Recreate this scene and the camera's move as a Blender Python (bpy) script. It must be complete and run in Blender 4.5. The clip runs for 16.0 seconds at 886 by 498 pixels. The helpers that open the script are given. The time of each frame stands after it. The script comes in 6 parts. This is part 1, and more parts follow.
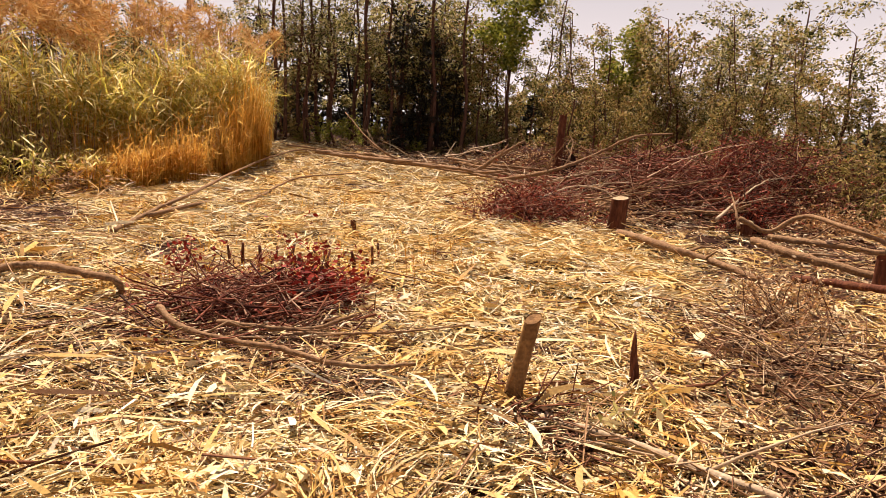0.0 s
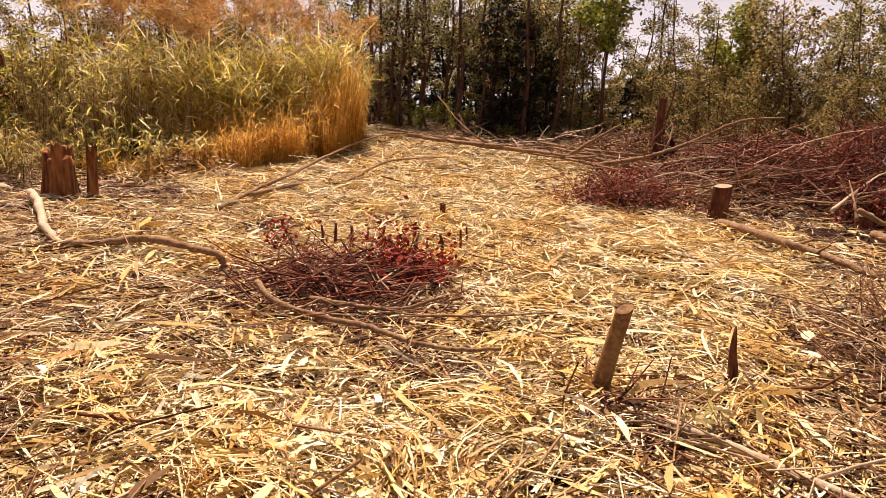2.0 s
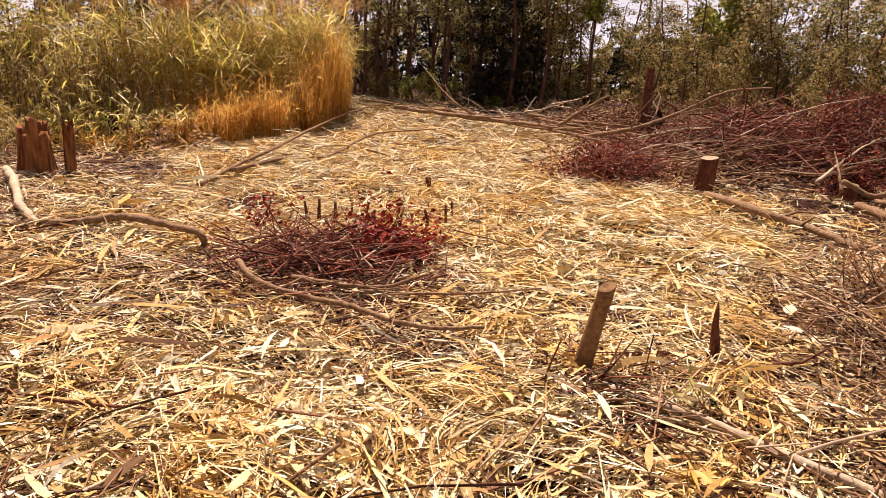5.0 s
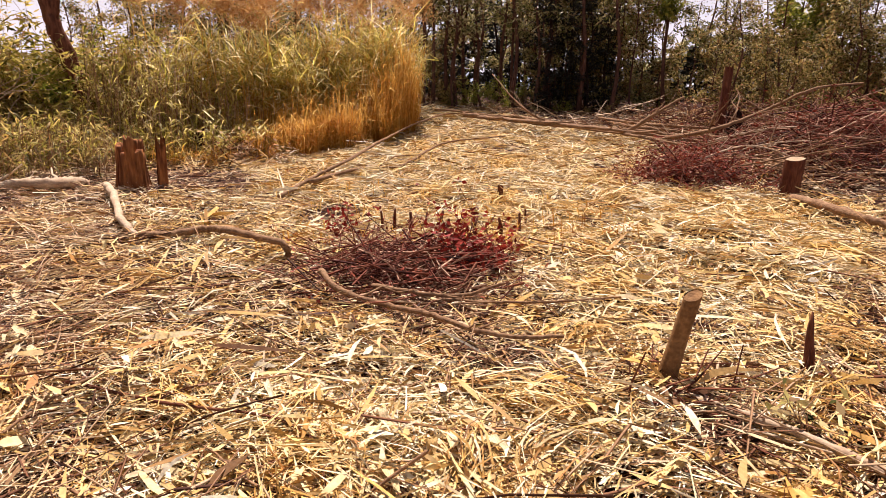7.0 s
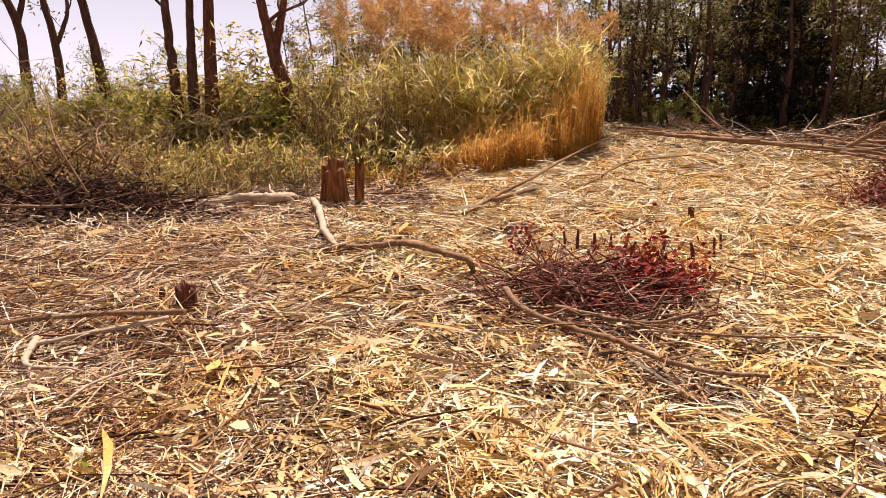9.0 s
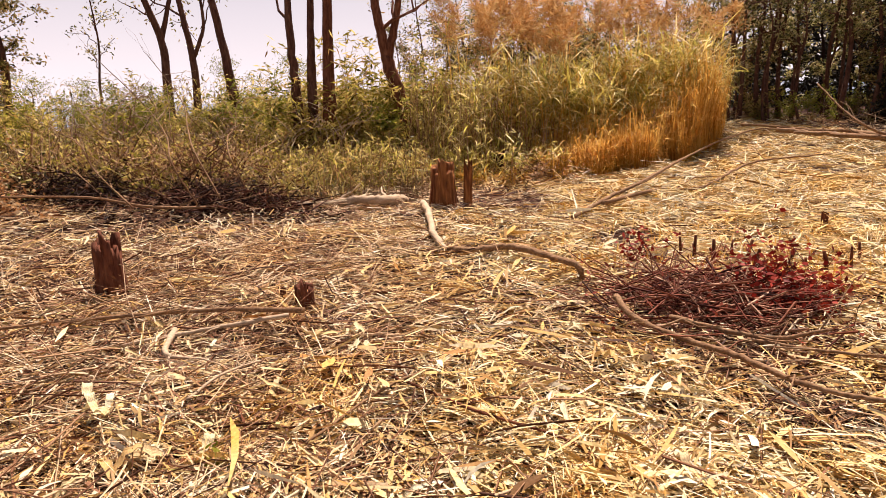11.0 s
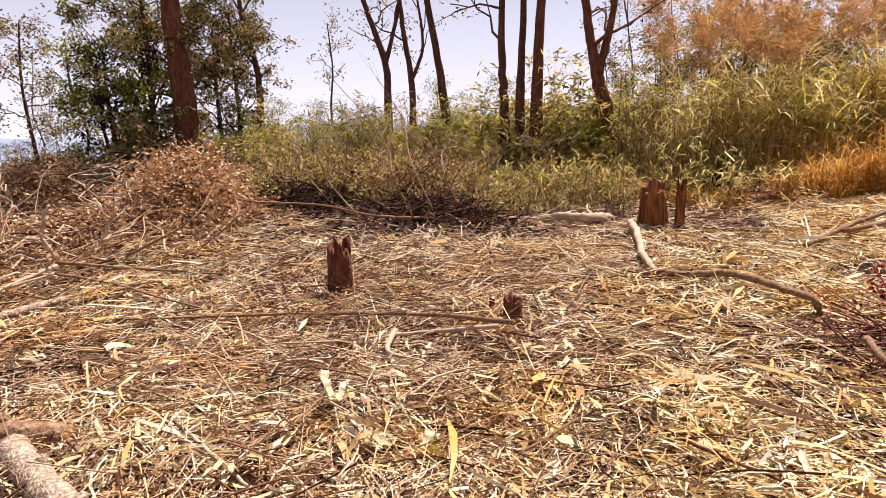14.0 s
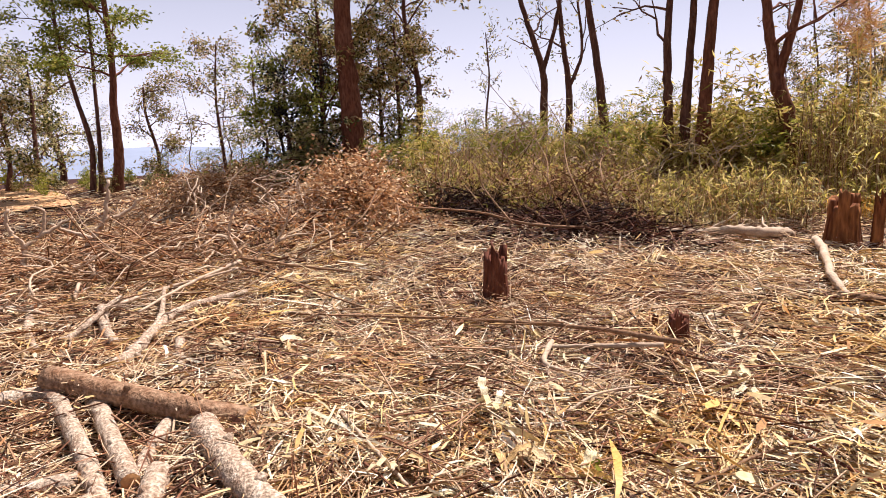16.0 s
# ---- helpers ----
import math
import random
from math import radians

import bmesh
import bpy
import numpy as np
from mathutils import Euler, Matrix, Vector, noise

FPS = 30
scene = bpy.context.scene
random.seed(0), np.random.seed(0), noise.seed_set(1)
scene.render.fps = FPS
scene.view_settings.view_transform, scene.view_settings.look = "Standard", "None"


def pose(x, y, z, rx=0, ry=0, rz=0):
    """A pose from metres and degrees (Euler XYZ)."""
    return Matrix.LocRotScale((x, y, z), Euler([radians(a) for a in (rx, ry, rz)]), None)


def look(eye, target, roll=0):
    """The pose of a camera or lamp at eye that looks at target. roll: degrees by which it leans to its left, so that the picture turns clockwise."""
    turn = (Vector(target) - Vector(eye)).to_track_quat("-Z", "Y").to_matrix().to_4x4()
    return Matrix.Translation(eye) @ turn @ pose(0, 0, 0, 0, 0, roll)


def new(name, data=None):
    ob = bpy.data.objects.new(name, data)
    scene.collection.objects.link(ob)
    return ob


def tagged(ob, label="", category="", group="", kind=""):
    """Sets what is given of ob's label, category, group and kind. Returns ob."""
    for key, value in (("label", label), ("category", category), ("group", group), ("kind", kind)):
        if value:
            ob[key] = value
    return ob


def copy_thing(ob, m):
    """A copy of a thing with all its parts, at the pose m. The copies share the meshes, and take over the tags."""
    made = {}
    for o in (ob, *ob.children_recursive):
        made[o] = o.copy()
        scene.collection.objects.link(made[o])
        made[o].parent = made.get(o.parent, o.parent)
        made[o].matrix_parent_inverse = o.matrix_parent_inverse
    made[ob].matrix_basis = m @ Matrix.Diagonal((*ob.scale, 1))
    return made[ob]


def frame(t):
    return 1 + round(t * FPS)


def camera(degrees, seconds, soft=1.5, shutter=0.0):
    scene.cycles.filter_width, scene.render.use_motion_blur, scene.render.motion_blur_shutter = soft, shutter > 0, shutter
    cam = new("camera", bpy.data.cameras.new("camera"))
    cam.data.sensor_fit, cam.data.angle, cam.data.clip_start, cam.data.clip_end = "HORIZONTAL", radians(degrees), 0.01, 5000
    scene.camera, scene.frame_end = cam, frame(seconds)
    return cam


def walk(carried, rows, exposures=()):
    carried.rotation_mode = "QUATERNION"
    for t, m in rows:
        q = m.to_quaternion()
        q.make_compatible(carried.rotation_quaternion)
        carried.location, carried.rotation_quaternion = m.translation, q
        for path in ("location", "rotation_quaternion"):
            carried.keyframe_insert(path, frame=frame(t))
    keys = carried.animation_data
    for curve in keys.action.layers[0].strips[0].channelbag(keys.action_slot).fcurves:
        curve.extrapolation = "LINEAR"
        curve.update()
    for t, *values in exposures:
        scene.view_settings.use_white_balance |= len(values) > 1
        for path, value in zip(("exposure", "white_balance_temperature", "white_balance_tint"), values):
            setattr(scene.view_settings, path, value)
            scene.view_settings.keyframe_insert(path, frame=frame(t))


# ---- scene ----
cam = camera(70.27, 16.0, soft=0.5)
# seconds, place, then heading (left of +y), pitch and lean in degrees
PATH = [
    (0, 0.112, 0.084, 1.432, 0.00, -10.50, 3.00),
    (0.5, 0.100, 0.084, 1.439, 3.21, -10.82, 2.97),
    (1, 0.100, 0.087, 1.432, 6.32, -11.69, 2.39),
    (1.5, 0.101, 0.096, 1.425, 8.45, -11.58, 2.55),
    (2, 0.109, 0.111, 1.420, 8.08, -12.30, 3.06),
    (2.5, 0.118, 0.110, 1.407, 8.18, -12.54, 3.63),
    (3, 0.137, 0.130, 1.404, 7.46, -12.55, 4.60),
    (3.2, 0.149, 0.171, 1.390, 4.14, -13.40, 6.90),
    (3.7, 0.150, 0.180, 1.395, 1.20, -14.10, 6.60),
    (4.4, 0.142, 0.170, 1.430, 3.20, -14.80, 4.40),
    (5.3, 0.130, 0.157, 1.454, 8.67, -14.81, 1.90),
    (5.5, 0.121, 0.144, 1.458, 9.52, -14.86, 1.06),
    (6, 0.109, 0.141, 1.459, 10.40, -14.61, 0.49),
    (6.5, 0.092, 0.125, 1.473, 11.97, -14.35, 0.13),
    (7, 0.081, 0.121, 1.471, 13.28, -14.43, 0.80),
    (7.5, 0.054, 0.096, 1.480, 17.04, -14.65, 0.49),
    (8, 0.039, 0.081, 1.491, 21.30, -14.66, -0.00),
    (8.5, 0.007, 0.080, 1.488, 25.42, -13.70, -0.24),
    (9, 0.002, 0.068, 1.493, 29.28, -12.87, -0.56),
    (9.2, -0.011, 0.070, 1.494, 30.53, -12.69, -0.66),
    (11.3, -0.005, 0.047, 1.528, 40.38, -12.37, -1.52),
    (11.5, -0.018, 0.029, 1.524, 41.14, -11.97, -1.18),
    (12, -0.029, 0.019, 1.521, 43.18, -12.03, -1.21),
    (12.5, -0.043, 0.002, 1.530, 45.42, -11.93, -1.12),
    (13, -0.072, -0.033, 1.539, 48.77, -11.62, -1.09),
    (13.5, -0.082, -0.057, 1.541, 52.95, -11.10, -1.68),
    (14, -0.085, -0.072, 1.535, 56.68, -10.65, -1.95),
    (14.5, -0.106, -0.087, 1.533, 60.58, -10.44, -2.56),
    (15, -0.131, -0.099, 1.535, 64.40, -10.06, -2.62),
    (15.5, -0.152, -0.120, 1.537, 67.17, -10.04, -1.92),
    (16, -0.167, -0.131, 1.534, 70.11, -9.48, -2.11),
]


def aimed(x, y, z, yaw, pitch, lean):
    a, p = radians(yaw), radians(pitch)
    way = Vector((-math.sin(a) * math.cos(p), math.cos(a) * math.cos(p), math.sin(p)))
    eye = Vector((x, y, z))
    return look(eye, eye + way, lean)


walk(cam, [(t, aimed(*r)) for t, *r in PATH],
     exposures=[(0, 0.90, 7200, 20), (3, 0.90, 6950, 24), (6, 0.88, 6550, 23), (9, 0.89, 6300, 24), (11.3, 0.90, 6800, 22), (12, 0.90, 6850, 21.5), (12.6, 0.89, 6050, 20.5), (14, 0.92, 5930, 20), (16, 0.92, 5820, 20)])

# ---- light ----
SUN_AZ, SUN_EL = 24.0, 63.0  # degrees left of +y, above the horizon
world = bpy.data.worlds.new("world")
scene.world = world
world.use_nodes = True
wn = world.node_tree
sky = wn.nodes.new("ShaderNodeTexSky")
sky.sky_type, sky.sun_disc = "NISHITA", False
sky.sun_elevation, sky.sun_rotation = radians(SUN_EL), radians(-SUN_AZ)
sky.dust_density, sky.air_density, sky.ozone_density = 1.5, 1.0, 1.0
wn.nodes["Background"].inputs["Strength"].default_value = 0.026
# dry-season haze: the sky whitens towards the horizon all round
wco, wsep, wlow, wpow, wmix = (wn.nodes.new("ShaderNode" + k) for k in ("TexCoord", "SeparateXYZ", "Math", "Math", "Mix"))
wlow.operation, wlow.use_clamp, wpow.operation = "SUBTRACT", True, "POWER"
wlow.inputs[0].default_value, wpow.inputs[1].default_value = 1.0, 2.7
wmix.data_type = "RGBA"
wmix.inputs[7].default_value = (23.0, 21.9, 22.5, 1)
wn.links.new(wco.outputs["Generated"], wsep.inputs[0])
wn.links.new(wsep.outputs["Z"], wlow.inputs[1])
wn.links.new(wlow.outputs[0], wpow.inputs[0])
wn.links.new(wpow.outputs[0], wmix.inputs[0])
wn.links.new(sky.outputs[0], wmix.inputs[6])
wn.links.new(wmix.outputs[2], wn.nodes["Background"].inputs["Color"])
sun = new("sun", bpy.data.lights.new("sun", "SUN"))
sun.data.energy, sun.data.angle, sun.data.color = 5.0, radians(0.6), (1.0, 0.93, 0.80)
sun.matrix_basis = look((0, 0, 0), (math.sin(radians(SUN_AZ)) * math.cos(radians(SUN_EL)),
                                    -math.cos(radians(SUN_AZ)) * math.cos(radians(SUN_EL)),
                                    -math.sin(radians(SUN_EL)))) 
sun.location = (0, 0, 60)

# ---- materials ----
RNG = np.random.default_rng(7)


def ramp_material(name, colours, source="island", rough=0.7, scale=4.0, mottle=0.35, bump=0.3, bump_scale=60.0,
                  translucent=0.0, stretch=(1, 1, 1), spec=0.15, patch=None):
    """Colours spread by island, object or noise; a second, larger noise darkens and warms it; a fine one gives relief."""
    m = bpy.data.materials.new(name)
    m.use_nodes = True
    t = m.node_tree
    bsdf = t.nodes["Principled BSDF"]
    bsdf.inputs["Roughness"].default_value = rough
    bsdf.inputs["Specular IOR Level"].default_value = spec
    co = t.nodes.new("ShaderNodeTexCoord")
    mp = t.nodes.new("ShaderNodeMapping")
    mp.inputs["Scale"].default_value = stretch
    t.links.new(co.outputs["Object"], mp.inputs["Vector"])
    ramp = t.nodes.new("ShaderNodeValToRGB")
    el = ramp.color_ramp.elements
    while len(el) < len(colours):
        el.new(0.5)
    for i, c in enumerate(colours):
        el[i].position = i / max(1, len(colours) - 1)
        el[i].color = (*c, 1)
    big = t.nodes.new("ShaderNodeTexNoise")
    big.inputs["Scale"].default_value, big.inputs["Detail"].default_value = scale, 6
    t.links.new(mp.outputs[0], big.inputs["Vector"])
    if source == "noise":
        t.links.new(big.outputs["Fac"], ramp.inputs[0])
    else:
        node = t.nodes.new("ShaderNodeNewGeometry" if source == "island" else "ShaderNodeObjectInfo")
        t.links.new(node.outputs["Random Per Island" if source == "island" else "Random"], ramp.inputs[0])
    fine = t.nodes.new("ShaderNodeTexNoise")
    fine.inputs["Scale"].default_value, fine.inputs["Detail"].default_value = bump_scale, 8
    t.links.new(mp.outputs[0], fine.inputs["Vector"])
    mix = t.nodes.new("ShaderNodeMix")
    mix.data_type, mix.blend_type = "RGBA", "MULTIPLY"
    mix.inputs[0].default_value = mottle
    t.links.new(ramp.outputs[0], mix.inputs[6])
    grey = t.nodes.new("ShaderNodeValToRGB")
    grey.color_ramp.elements[0].position, grey.color_ramp.elements[1].position = 0.35, 0.65
    grey.color_ramp.elements[0].color, grey.color_ramp.elements[1].color = (0.25, 0.2, 0.15, 1), (1, 1, 1, 1)
    t.links.new(fine.outputs["Fac"], grey.inputs[0])
    t.links.new(grey.outputs[0], mix.inputs[7])
    if patch:
        wide = t.nodes.new("ShaderNodeTexNoise")
        wide.inputs["Scale"].default_value, wide.inputs["Detail"].default_value = 1.7, 4
        t.links.new(co.outputs["Object"], wide.inputs["Vector"])
        where = t.nodes.new("ShaderNodeValToRGB")
        where.color_ramp.elements[0].position, where.color_ramp.elements[1].position = 0.47, 0.62
        where.color_ramp.elements[0].color, where.color_ramp.elements[1].color = (1, 1, 1, 1), (*patch, 1)
        tint = t.nodes.new("ShaderNodeMix")
        tint.data_type, tint.blend_type = "RGBA", "MULTIPLY"
        tint.inputs[0].default_value = 1.0
        t.links.new(wide.outputs["Fac"], where.inputs[0])
        t.links.new(mix.outputs[2], tint.inputs[6])
        t.links.new(where.outputs[0], tint.inputs[7])
        mix = tint
    t.links.new(mix.outputs[2], bsdf.inputs["Base Color"])
    if bump:
        b = t.nodes.new("ShaderNodeBump")
        b.inputs["Strength"].default_value, b.inputs["Distance"].default_value = bump, 0.02
        t.links.new(fine.outputs["Fac"], b.inputs["Height"])
        t.links.new(b.outputs[0], bsdf.inputs["Normal"])
    if translucent:
        tr = t.nodes.new("ShaderNodeBsdfTranslucent")
        t.links.new(mix.outputs[2], tr.inputs["Color"])
        ms = t.nodes.new("ShaderNodeMixShader")
        ms.inputs[0].default_value = translucent
        t.links.new(bsdf.outputs[0], ms.inputs[1])
        t.links.new(tr.outputs[0], ms.inputs[2])
        t.links.new(ms.outputs[0], t.nodes["Material Output"].inputs[0])
    return m


M_SOIL = ramp_material("soil", [(0.013, 0.004, 0.003), (0.034, 0.011, 0.006), (0.07, 0.023, 0.011), (0.028, 0.009, 0.005)], "noise", 0.95, 1.6, 0.6, 0.8, 22)
M_ROAD = ramp_material("road_dirt", [(0.5, 0.27, 0.12), (0.62, 0.36, 0.17), (0.5, 0.26, 0.11)], "noise", 0.95, 1.2, 0.3, 0.4, 30)
M_STRAW = ramp_material("straw", [(0.13, 0.05, 0.022), (0.6, 0.385, 0.13), (0.78, 0.61, 0.3), (0.83, 0.715, 0.45), (0.87, 0.8, 0.63), (0.76, 0.52, 0.2), (0.44, 0.22, 0.08)], "island", 0.6, 3, 0.35, 0.2, 40, 0.08, patch=(0.97, 0.83, 0.55))
M_BROWN = ramp_material("brown_straw", [(0.035, 0.012, 0.008), (0.24, 0.1, 0.05), (0.55, 0.34, 0.175), (0.77, 0.57, 0.34), (0.87, 0.73, 0.53)], "island", 0.65, 3, 0.4, 0.2, 40, 0.05, patch=(0.96, 0.82, 0.62))
# dark litter colour; also paints the shade under bushes and brush
M_LITTER_SHADE = ramp_material("rotting_litter", [(0.014, 0.006, 0.004), (0.05, 0.019, 0.011), (0.12, 0.05, 0.026), (0.24, 0.12, 0.06)], "island", 0.8, 3, 0.4, 0.2, 40)
M_BLADE = ramp_material("dry_leaf_blade", [(0.6, 0.36, 0.12), (0.76, 0.58, 0.28), (0.82, 0.68, 0.4), (0.86, 0.77, 0.55), (0.66, 0.42, 0.17)], "object", 0.6, 3, 0.45, 0.35, 30, 0.12, (0.6, 10, 4))
M_TWIG = ramp_material("twig_bark", [(0.05, 0.019, 0.011), (0.2, 0.085, 0.042), (0.42, 0.25, 0.135), (0.62, 0.45, 0.29)], "island", 0.8, 6, 0.4, 0.3, 60)
M_BRANCH = ramp_material("branch_bark", [(0.14, 0.06, 0.03), (0.3, 0.17, 0.09), (0.44, 0.28, 0.15)], "noise", 0.8, 9, 0.6, 0.5, 45, 0, (1, 1, 1))
M_PALE = ramp_material("pale_wood", [(0.3, 0.18, 0.1), (0.5, 0.36, 0.24), (0.62, 0.5, 0.36)], "noise", 0.7, 7, 0.35, 0.3, 50)
M_BLEACH = ramp_material("bleached_wood", [(0.36, 0.22, 0.13), (0.54, 0.39, 0.26), (0.68, 0.54, 0.4)], "noise", 0.7, 7, 0.3, 0.3, 50)
M_LOGBARK = ramp_material("log_bark", [(0.1, 0.045, 0.025), (0.34, 0.2, 0.12), (0.58, 0.43, 0.3), (0.74, 0.6, 0.45), (0.4, 0.25, 0.15)], "noise", 0.85, 16, 0.8, 0.9, 55)
M_BROWNLOG = ramp_material("brown_log_bark", [(0.09, 0.036, 0.018), (0.26, 0.13, 0.065), (0.46, 0.29, 0.17), (0.2, 0.09, 0.045)], "noise", 0.85, 12, 0.7, 0.9, 40)
M_CUT = ramp_material("cut_wood", [(0.45, 0.2, 0.07), (0.62, 0.33, 0.13), (0.7, 0.45, 0.22)], "noise", 0.7, 12, 0.3, 0.2, 60)
M_PALECUT = ramp_material("pale_cut_wood", [(0.26, 0.16, 0.09), (0.42, 0.3, 0.18), (0.55, 0.43, 0.29)], "noise", 0.7, 12, 0.4, 0.3, 60)
M_STUMP = ramp_material("stump_bark", [(0.055, 0.019, 0.012), (0.16, 0.052, 0.027), (0.3, 0.125, 0.055)], "noise", 0.85, 10, 0.6, 0.8, 35, 0, (1, 1, 0.25))
M_SPLIT = ramp_material("split_stump_wood", [(0.035, 0.009, 0.005), (0.13, 0.034, 0.014), (0.4, 0.16, 0.05), (0.15, 0.045, 0.018)], "noise", 0.85, 12, 0.7, 0.9, 30, 0, (1, 1, 0.15))
M_STAKE = ramp_material("stake_bark", [(0.11, 0.045, 0.017), (0.27, 0.14, 0.055), (0.42, 0.25, 0.11)], "noise", 0.8, 9, 0.5, 0.5, 40)
# black of charred stumps; also painted shade under bushes and in the wood
M_CHAR_SHADE = ramp_material("charred_and_shade_bark", [(0.012, 0.006, 0.004), (0.034, 0.015, 0.01), (0.075, 0.035, 0.022)], "noise", 0.9, 9, 0.5, 0.6, 35)
M_TRUNK = ramp_material("trunk_bark", [(0.065, 0.028, 0.018), (0.15, 0.068, 0.043), (0.27, 0.15, 0.1)], "noise", 0.9, 6, 0.6, 0.9, 24, 0, (1, 1, 0.3))
M_REDTRUNK = ramp_material("reddish_bark", [(0.09, 0.03, 0.016), (0.2, 0.075, 0.038), (0.32, 0.15, 0.085)], "noise", 0.9, 6, 0.6, 0.9, 24, 0, (1, 1, 0.3))
M_LEAF = ramp_material("tree_leaf", [(0.014, 0.017, 0.007), (0.08, 0.086, 0.018), (0.23, 0.21, 0.045), (0.54, 0.46, 0.16), (0.66, 0.54, 0.26), (0.22, 0.11, 0.045)], "island", 0.45, 2, 0.2, 0, 30, 0.36, (1, 1, 1), 0.25)
M_OLIVE = ramp_material("olive_leaf", [(0.036, 0.026, 0.009), (0.16, 0.13, 0.03), (0.35, 0.27, 0.07), (0.56, 0.41, 0.15), (0.36, 0.16, 0.06)], "island", 0.5, 2, 0.25, 0, 30, 0.38)
M_BRIGHT = ramp_material("young_leaf", [(0.07, 0.09, 0.012), (0.24, 0.25, 0.03), (0.45, 0.4, 0.07), (0.15, 0.18, 0.02)], "island", 0.45, 2, 0.2, 0, 30, 0.4)
M_REED = ramp_material("reed_leaf", [(0.14, 0.12, 0.02), (0.4, 0.34, 0.06), (0.64, 0.51, 0.11), (0.79, 0.62, 0.2), (0.9, 0.79, 0.48)], "island", 0.5, 2, 0.2, 0, 30, 0.66)
M_UNDER = ramp_material("undergrowth_leaf", [(0.07, 0.064, 0.012), (0.31, 0.26, 0.04), (0.57, 0.46, 0.085), (0.75, 0.59, 0.2), (0.45, 0.23, 0.07)], "island", 0.5, 2, 0.2, 0, 30, 0.56)
M_STALK = ramp_material("reed_stalk", [(0.32, 0.13, 0.025), (0.64, 0.31, 0.05), (0.8, 0.47, 0.095), (0.86, 0.6, 0.19)], "island", 0.6, 2, 0.15, 0, 30, 0.6)
M_PLUME = ramp_material("reed_plume", [(0.4, 0.17, 0.05), (0.58, 0.31, 0.1), (0.7, 0.47, 0.21)], "island", 0.8, 2, 0.15, 0, 30, 0.4)
M_RED = ramp_material("red_dead_leaf", [(0.08, 0.012, 0.009), (0.21, 0.032, 0.02), (0.36, 0.07, 0.038), (0.3, 0.12, 0.065)], "island", 0.6, 2, 0.25, 0, 30, 0.2)
M_CRIMSON = ramp_material("crimson_dead_leaf", [(0.12, 0.01, 0.007), (0.3, 0.026, 0.016), (0.42, 0.055, 0.028)], "island", 0.6, 2, 0.25, 0, 30, 0.2)
M_PURPLE = ramp_material("dead_twig_bark", [(0.018, 0.006, 0.004), (0.07, 0.02, 0.012), (0.13, 0.042, 0.023), (0.22, 0.09, 0.05), (0.52, 0.33, 0.2)], "island", 0.8, 6, 0.4, 0.3, 60)
M_TAN = ramp_material("tan_twig_bark", [(0.09, 0.034, 0.016), (0.28, 0.13, 0.06), (0.52, 0.31, 0.16), (0.72, 0.52, 0.33)], "island", 0.8, 6, 0.4, 0.3, 60)
M_REDTWIG = ramp_material("reddish_twig_bark", [(0.03, 0.007, 0.005), (0.13, 0.03, 0.018), (0.24, 0.075, 0.042), (0.3, 0.12, 0.07), (0.56, 0.37, 0.25)], "island", 0.8, 6, 0.4, 0.3, 60)
# near-black leaf colour that holds the shade inside the wood
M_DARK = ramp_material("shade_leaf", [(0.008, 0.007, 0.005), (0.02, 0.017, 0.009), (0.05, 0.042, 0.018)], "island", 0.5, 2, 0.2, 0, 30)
M_RUST = ramp_material("rust_dead_leaf", [(0.2, 0.075, 0.03), (0.54, 0.26, 0.1), (0.74, 0.46, 0.21), (0.85, 0.67, 0.45)], "island", 0.65, 2, 0.3, 0, 30, 0.25)
# the haze of distance is mixed into this pale blue base colour
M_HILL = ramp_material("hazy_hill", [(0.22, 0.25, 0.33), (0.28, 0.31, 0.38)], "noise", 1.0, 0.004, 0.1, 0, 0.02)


# ---- mesh helpers ----
def softplus(v, k):
    return k * np.logaddexp(0, v / k)


def terrain(x, y):
    """Height of the ground: a shallow hollow round the path, higher to the north-west, that falls away beyond the trees."""
    x, y = np.asarray(x, float), np.asarray(y, float)
    r = np.hypot(x, y)
    az = np.degrees(np.arctan2(-x, y))
    slope = 0.055 + 0.10 * np.exp(-((az - 68) / 30.0) ** 2) - 0.045 * np.exp(-((az + 40) / 22.0) ** 2)
    k = 2.5
    rise = softplus(r - 7.5, k) - softplus(np.float64(-7.5), k)
    rise = rise - softplus(r - 27 + 10.5 * np.exp(-((az - 75) / 28.0) ** 2), 1.2)
    start = 23 + 85 * (0.5 - 0.5 * np.cos(np.radians(az - 88)))  # the hillside drops soonest to the west
    drop = 0.28 * (softplus(r - start, 4.0) - softplus(r - start - 260, 20.0))
    return slope * rise - drop


def waves(x, y, s, seed):
    g = np.random.default_rng(seed)
    out = 0
    for _ in range(7):
        k = g.normal(0, s, 2)
        out = out + np.sin(x * k[0] + y * k[1] + g.uniform(0, 6.28))
    return out / 2.6


def heaps(x, y):
    """Small humps and hollows of the straw mat."""
    x, y = np.asarray(x, float), np.asarray(y, float)
    return 0.028 * waves(x, y, 3.2, 21) * np.clip(waves(x, y, 0.8, 22) + 0.8, 0, 1.6) + 0.014 * waves(x, y, 9.0, 23)


def gz(x, y):
    return float(terrain(x, y))


